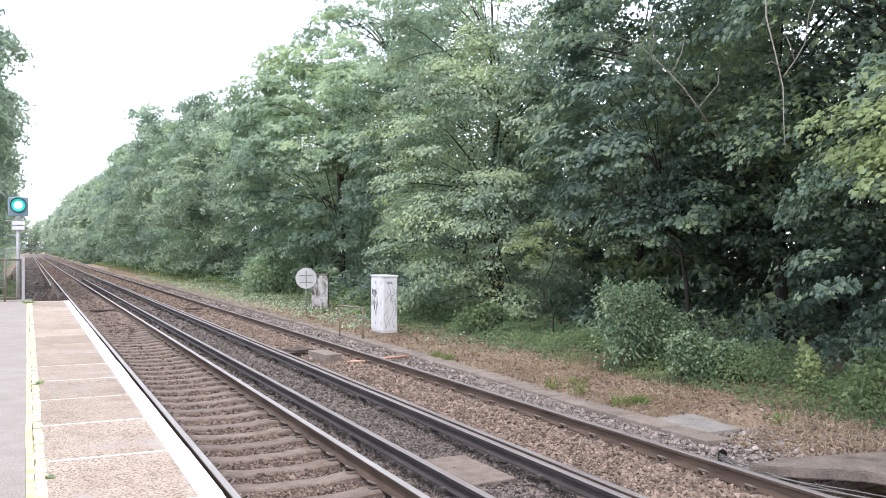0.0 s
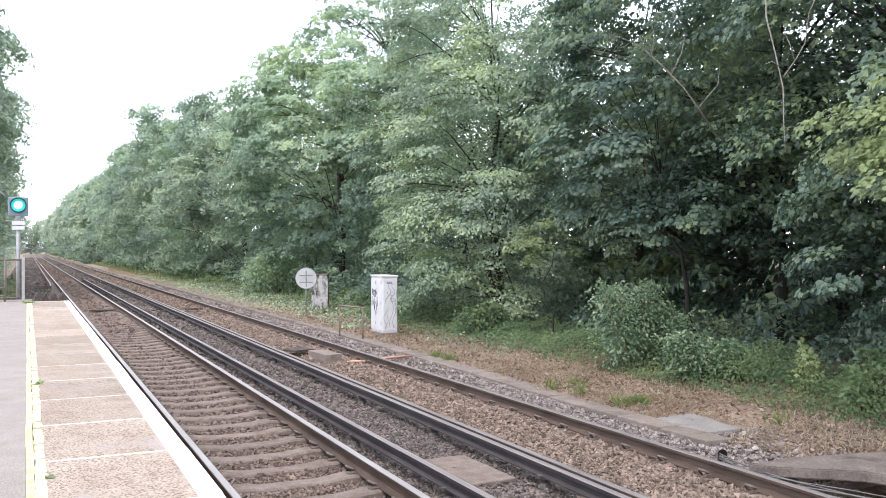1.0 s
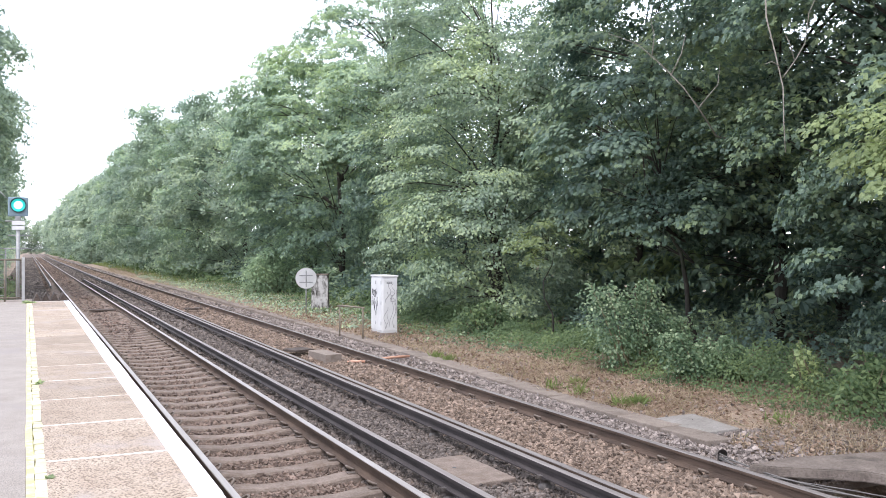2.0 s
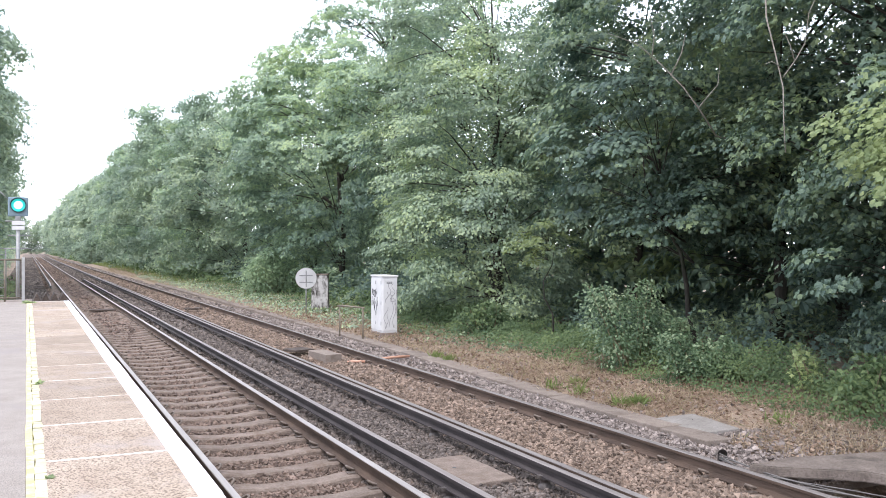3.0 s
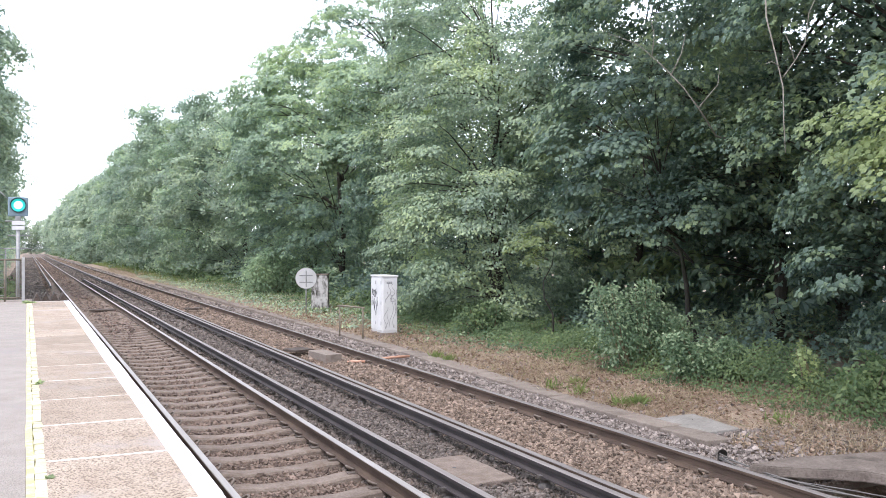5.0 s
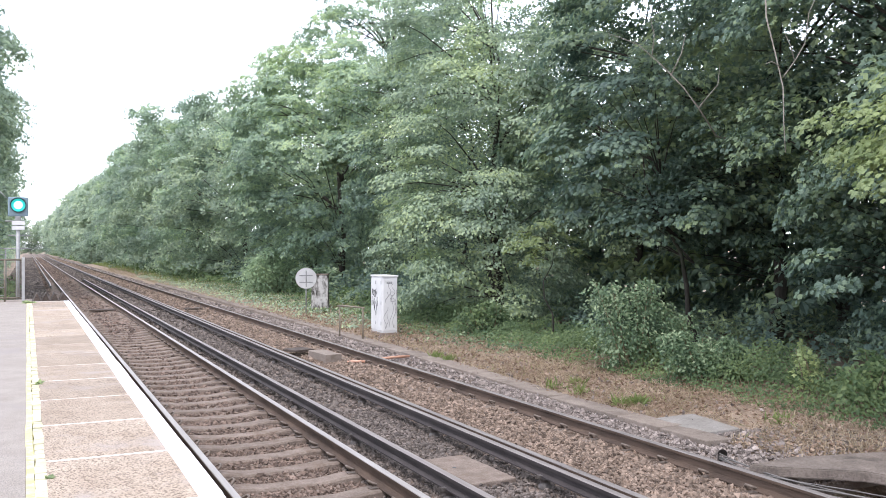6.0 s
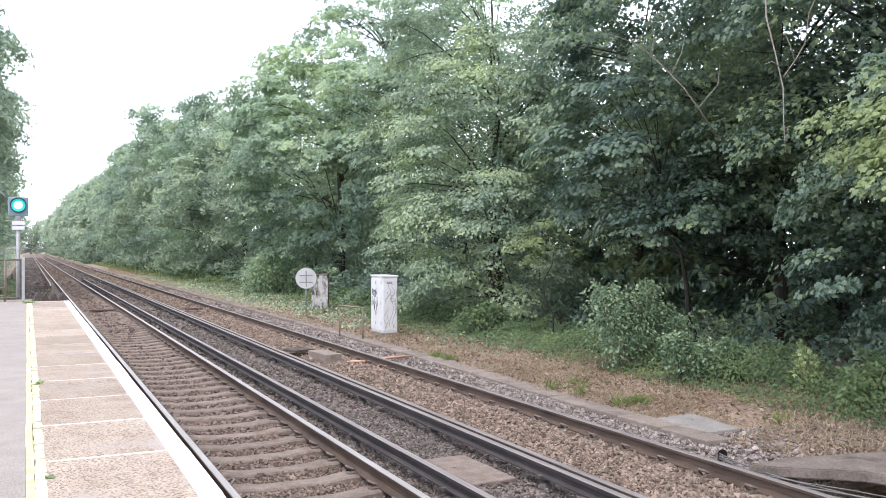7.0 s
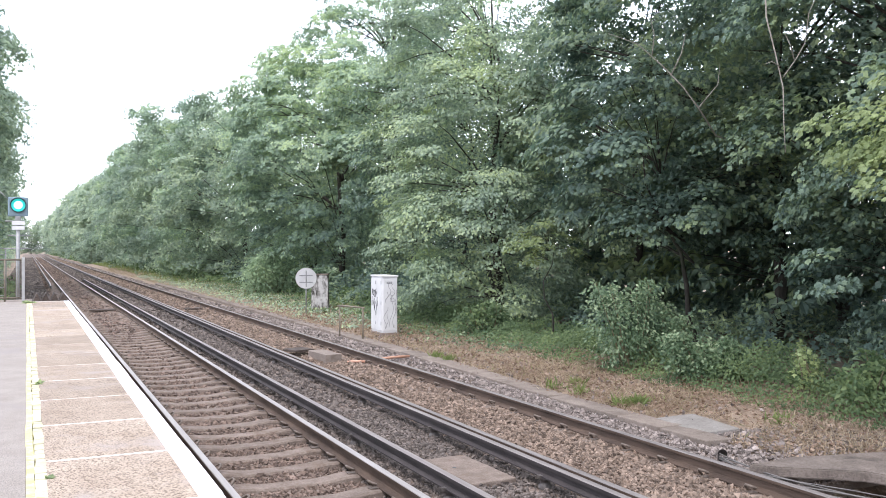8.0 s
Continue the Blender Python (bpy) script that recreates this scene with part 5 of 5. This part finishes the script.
def blades(name, x0, x1, y0, y1, count, length, mat, seed, label, flat=0.6):
    rng = np.random.default_rng(seed)
    x, y = rng.uniform(x0, x1, count), rng.uniform(y0, y1, count)
    patch = np.array([noise.noise((a * 0.8, b * 0.6, seed)) for a, b in zip(x, y)])
    keep = patch + rng.uniform(-0.4, 0.4, count) > -0.3
    keep &= ~((x > 7.55) & (x < 8.5) & (y > 8.3) & (y < 9.75))
    at = np.stack([x, y, np.full(count, -0.19)], 1)[keep]
    at[:, 2] += np.clip((at[:, 0] - 7.7) / 3.0, 0, 1) * 0.10
    n = len(at)
    tmpl = (np.array([(-0.03, 0, 0), (0.03, 0, 0), (0.02, 0.55, 0.05), (0, 1, -0.1)]), np.array([(0, 1, 2), (0, 2, 3)]))
    heading = rng.normal(0, flat, (n, 3)) + np.array([0, 0, 0.45])
    heading[:, 2] = np.abs(heading[:, 2])
    return tagged(part(name, scatter(name, tmpl, at, rng.normal(0, 1, (n, 3)), heading, length * rng.uniform(0.4, 1.3, n)), mat), label, "grass", kind="stuff")


blades("dry_grass", 7.75, 10.8, 6.5, 16, 24000, 0.10, M_STRAW, 101, "flattened dry straw-coloured grass on the bank", 1.3)
blades("dry_grass", 7.9, 11.2, 16, 32, 16000, 0.11, M_STRAW, 102, "flattened dry straw-coloured grass on the bank", 0.9)
blades("dry_grass", 7.9, 11.8, 32, 110, 18000, 0.17, M_STRAW, 106, "dry straw-coloured verge along the line", 0.8)
blades("green_grass", 8.0, 11.2, 8, 22, 1500, 0.10, M_GRASS, 103, "thin green grass among the straw", 0.6)
blades("verge_grass", 9.0, 12, 22, 62, 3500, 0.18, M_GRASS, 104, "yellow-green verge grass along the line", 0.6)
blades("verge_grass", 9.0, 12, 60, 160, 5000, 0.38, M_GRASS, 105, "yellow-green verge grass along the line", 0.5)
undergrowth("low_ivy", 9.2, 11.6, 28, 75, 3000, 0.13, M_LEAF_LOW, 99, "low patchy ivy creeping over the dry verge", 0.25)
undergrowth("low_ivy", 8.2, 11.0, 24, 80, 6500, 0.11, M_LEAF_ASH, 89, "pale green ground ivy on the dry verge", 0.14)
undergrowth("low_ivy", 9.0, 11.2, 17, 60, 6500, 0.085, M_LEAF_BUSH, 97, "low patchy ivy creeping over the dry verge", 0.22)


def litter(name, x0, x1, y0, y1, count, leaf, mat, seed, label):
    """Dead leaves and bits of twig lying flat on the earth."""
    rng = np.random.default_rng(seed)
    x, y = rng.uniform(x0, x1, count), rng.uniform(y0, y1, count)
    keep = ~((x > 7.55) & (x < 8.5) & (y > 8.3) & (y < 9.75))
    x, y = x[keep], y[keep]
    n = len(x)
    z = -0.165 + np.clip((x - 7.7) / 3.0, 0, 1) * 0.10 + rng.uniform(0, 0.03, n)
    ob = part(name, scatter(name, SIMPLE, np.stack([x, y, z], 1), np.array([0, 0, 1.0]) + rng.normal(0, 0.4, (n, 3)), rng.normal(0, 1, (n, 3)) * np.array([1, 1, 0.2]), leaf * rng.uniform(0.4, 1.3, n)), mat)
    return tagged(ob, label, "leaf litter", kind="stuff")


litter("leaf_litter", 7.7, 10.6, 6.4, 16, 9000, 0.055, M_LITTER, 161, "dead brown leaves and twigs on dry earth")
litter("leaf_litter", 7.9, 11.0, 16, 34, 6000, 0.075, M_LITTER, 162, "dead brown leaves and twigs on dry earth")


def tuft(x, y, seed, count=60, tall=0.2, z=-0.17):
    rng = np.random.default_rng(seed)
    g = empty("grass_tuft", x, y, z, "bright green grass tuft on dry earth", "grass", "grass tufts")
    tmpl = (np.array([(-0.035, 0, 0), (0.035, 0, 0), (0.025, 0.55, 0.05), (0, 1, -0.12)]), np.array([(0, 1, 2), (0, 2, 3)]))
    at = np.stack([rng.normal(0, 0.06, count), rng.normal(0, 0.06, count), np.zeros(count)], 1)
    part("grass", scatter("grass", tmpl, at, rng.normal(0, 1, (count, 3)), rng.normal(0, 0.42, (count, 3)) + np.array([0, 0, 0.9]), tall * rng.uniform(0.5, 1.1, count)), M_GRASS, g, kind="stuff")


for k, (x, y) in enumerate(((8.63, 12.8), (8.05, 12.6), (8.13, 11.9), (8.08, 10.77), (8.31, 10.66), (8.38, 10.7), (9.2, 8.75), (8.0, 16.6), (7.98, 17.2))):
    tuft(x, y, 120 + k)


def weed(x, y, seed, spread, leaves=26):
    """A rosette of narrow leaves in a joint of the platform."""
    rng = np.random.default_rng(seed)
    w = empty("platform_weed", x, y, PZ, "small yellow-green weed growing in a platform joint", "weed", "platform weeds")
    a = rng.uniform(0, 2 * np.pi, leaves)
    heading = np.stack([np.cos(a), np.sin(a), rng.uniform(0.3, 1.8, leaves)], 1)
    at = np.stack([rng.normal(0, 0.25 * spread, leaves), rng.normal(0, 0.25 * spread, leaves), np.full(leaves, 0.002)], 1)
    part("leaves", scatter("leaves", SIMPLE, at, np.array([0, -0.2, 1.0]) + rng.normal(0, 0.25, (leaves, 3)), heading, spread * rng.uniform(0.5, 1.1, leaves)), M_LEAF_BRIGHT, w, kind="stuff")


for k, (x, y, spread) in enumerate(((0.115, 4.68, 0.05), (0.12, 5.45, 0.035), (0.085, 9.3, 0.06), (0.02, 23.3, 0.16))):
    weed(x, y, 140 + k, spread, 40 if y > 20 else 26)


# ---------------------------------------------------------------- what moves: leaves in the wind
def motions():
    # wind over the bush: it stands at first, is pressed down by a gust about three seconds in, then half recovers
    gust = ((0.0, 0.0), (0.4, 0.06), (0.8, 0.16), (1.2, 0.4), (1.6, 0.62), (2.2, 0.9), (2.8, 1.0), (3.2, 0.98), (3.6, 0.8), (4.0, 0.66), (4.5, 0.6), (5.2, 0.62), (6.0, 0.58), (6.6, 0.6), (7.2, 0.55), (7.6, 0.6), (8.0, 0.6))
    for ob, foot, u, k in WINDY:
        rows = []
        for t, g in gust:
            flutter = 0.5 * math.sin(t * 5.1 + k * 1.9) + 0.4 * math.sin(t * 8.3 + k)
            rows.append((t, pose(*foot, -17.0 * g + flutter, 14.0 * g * (-0.25 if u < -0.4 else 1.0) + 0.6 * flutter, 1.5 * flutter)))
        walk(ob, rows)
    # the light green bough swings aside and back
    swing = ((0.0, 0.0), (0.4, -0.06), (0.8, -0.03), (1.2, 0.05), (1.6, 0.16), (2.2, 0.7), (2.8, 1.0), (3.2, 0.92), (3.5, 0.75), (3.8, 0.35), (4.1, 0.02), (4.5, -0.08), (5.2, 0.03), (6.0, 0.0), (6.5, 0.05), (7.0, -0.02), (7.5, 0.04), (8.0, 0.0))
    for i, (ob, root, (lag, amount)) in enumerate(GUSTED):
        rows = []
        for t, g in swing:
            flutter = 0.25 * math.sin(t * 4.3 + i * 2.0)
            rows.append((t, pose(*root, 2.2 * g * amount + flutter, -2.5 * g + flutter, 6.0 * g * amount + 0.5 * flutter)))
        walk(ob, rows)
    # the rest of the wood stirs
    for ob, root, f, amount, phase in SWAYING:
        rows = []
        for k in range(17):
            t = 0.5 * k
            a = amount * (0.6 * math.sin(t * 1.7 + phase) + 0.4 * math.sin(t * 3.1 + phase * 2))
            rows.append((t, pose(*root, a * math.cos(f), a * math.sin(f), 0.5 * a)))
        walk(ob, rows)


motions()
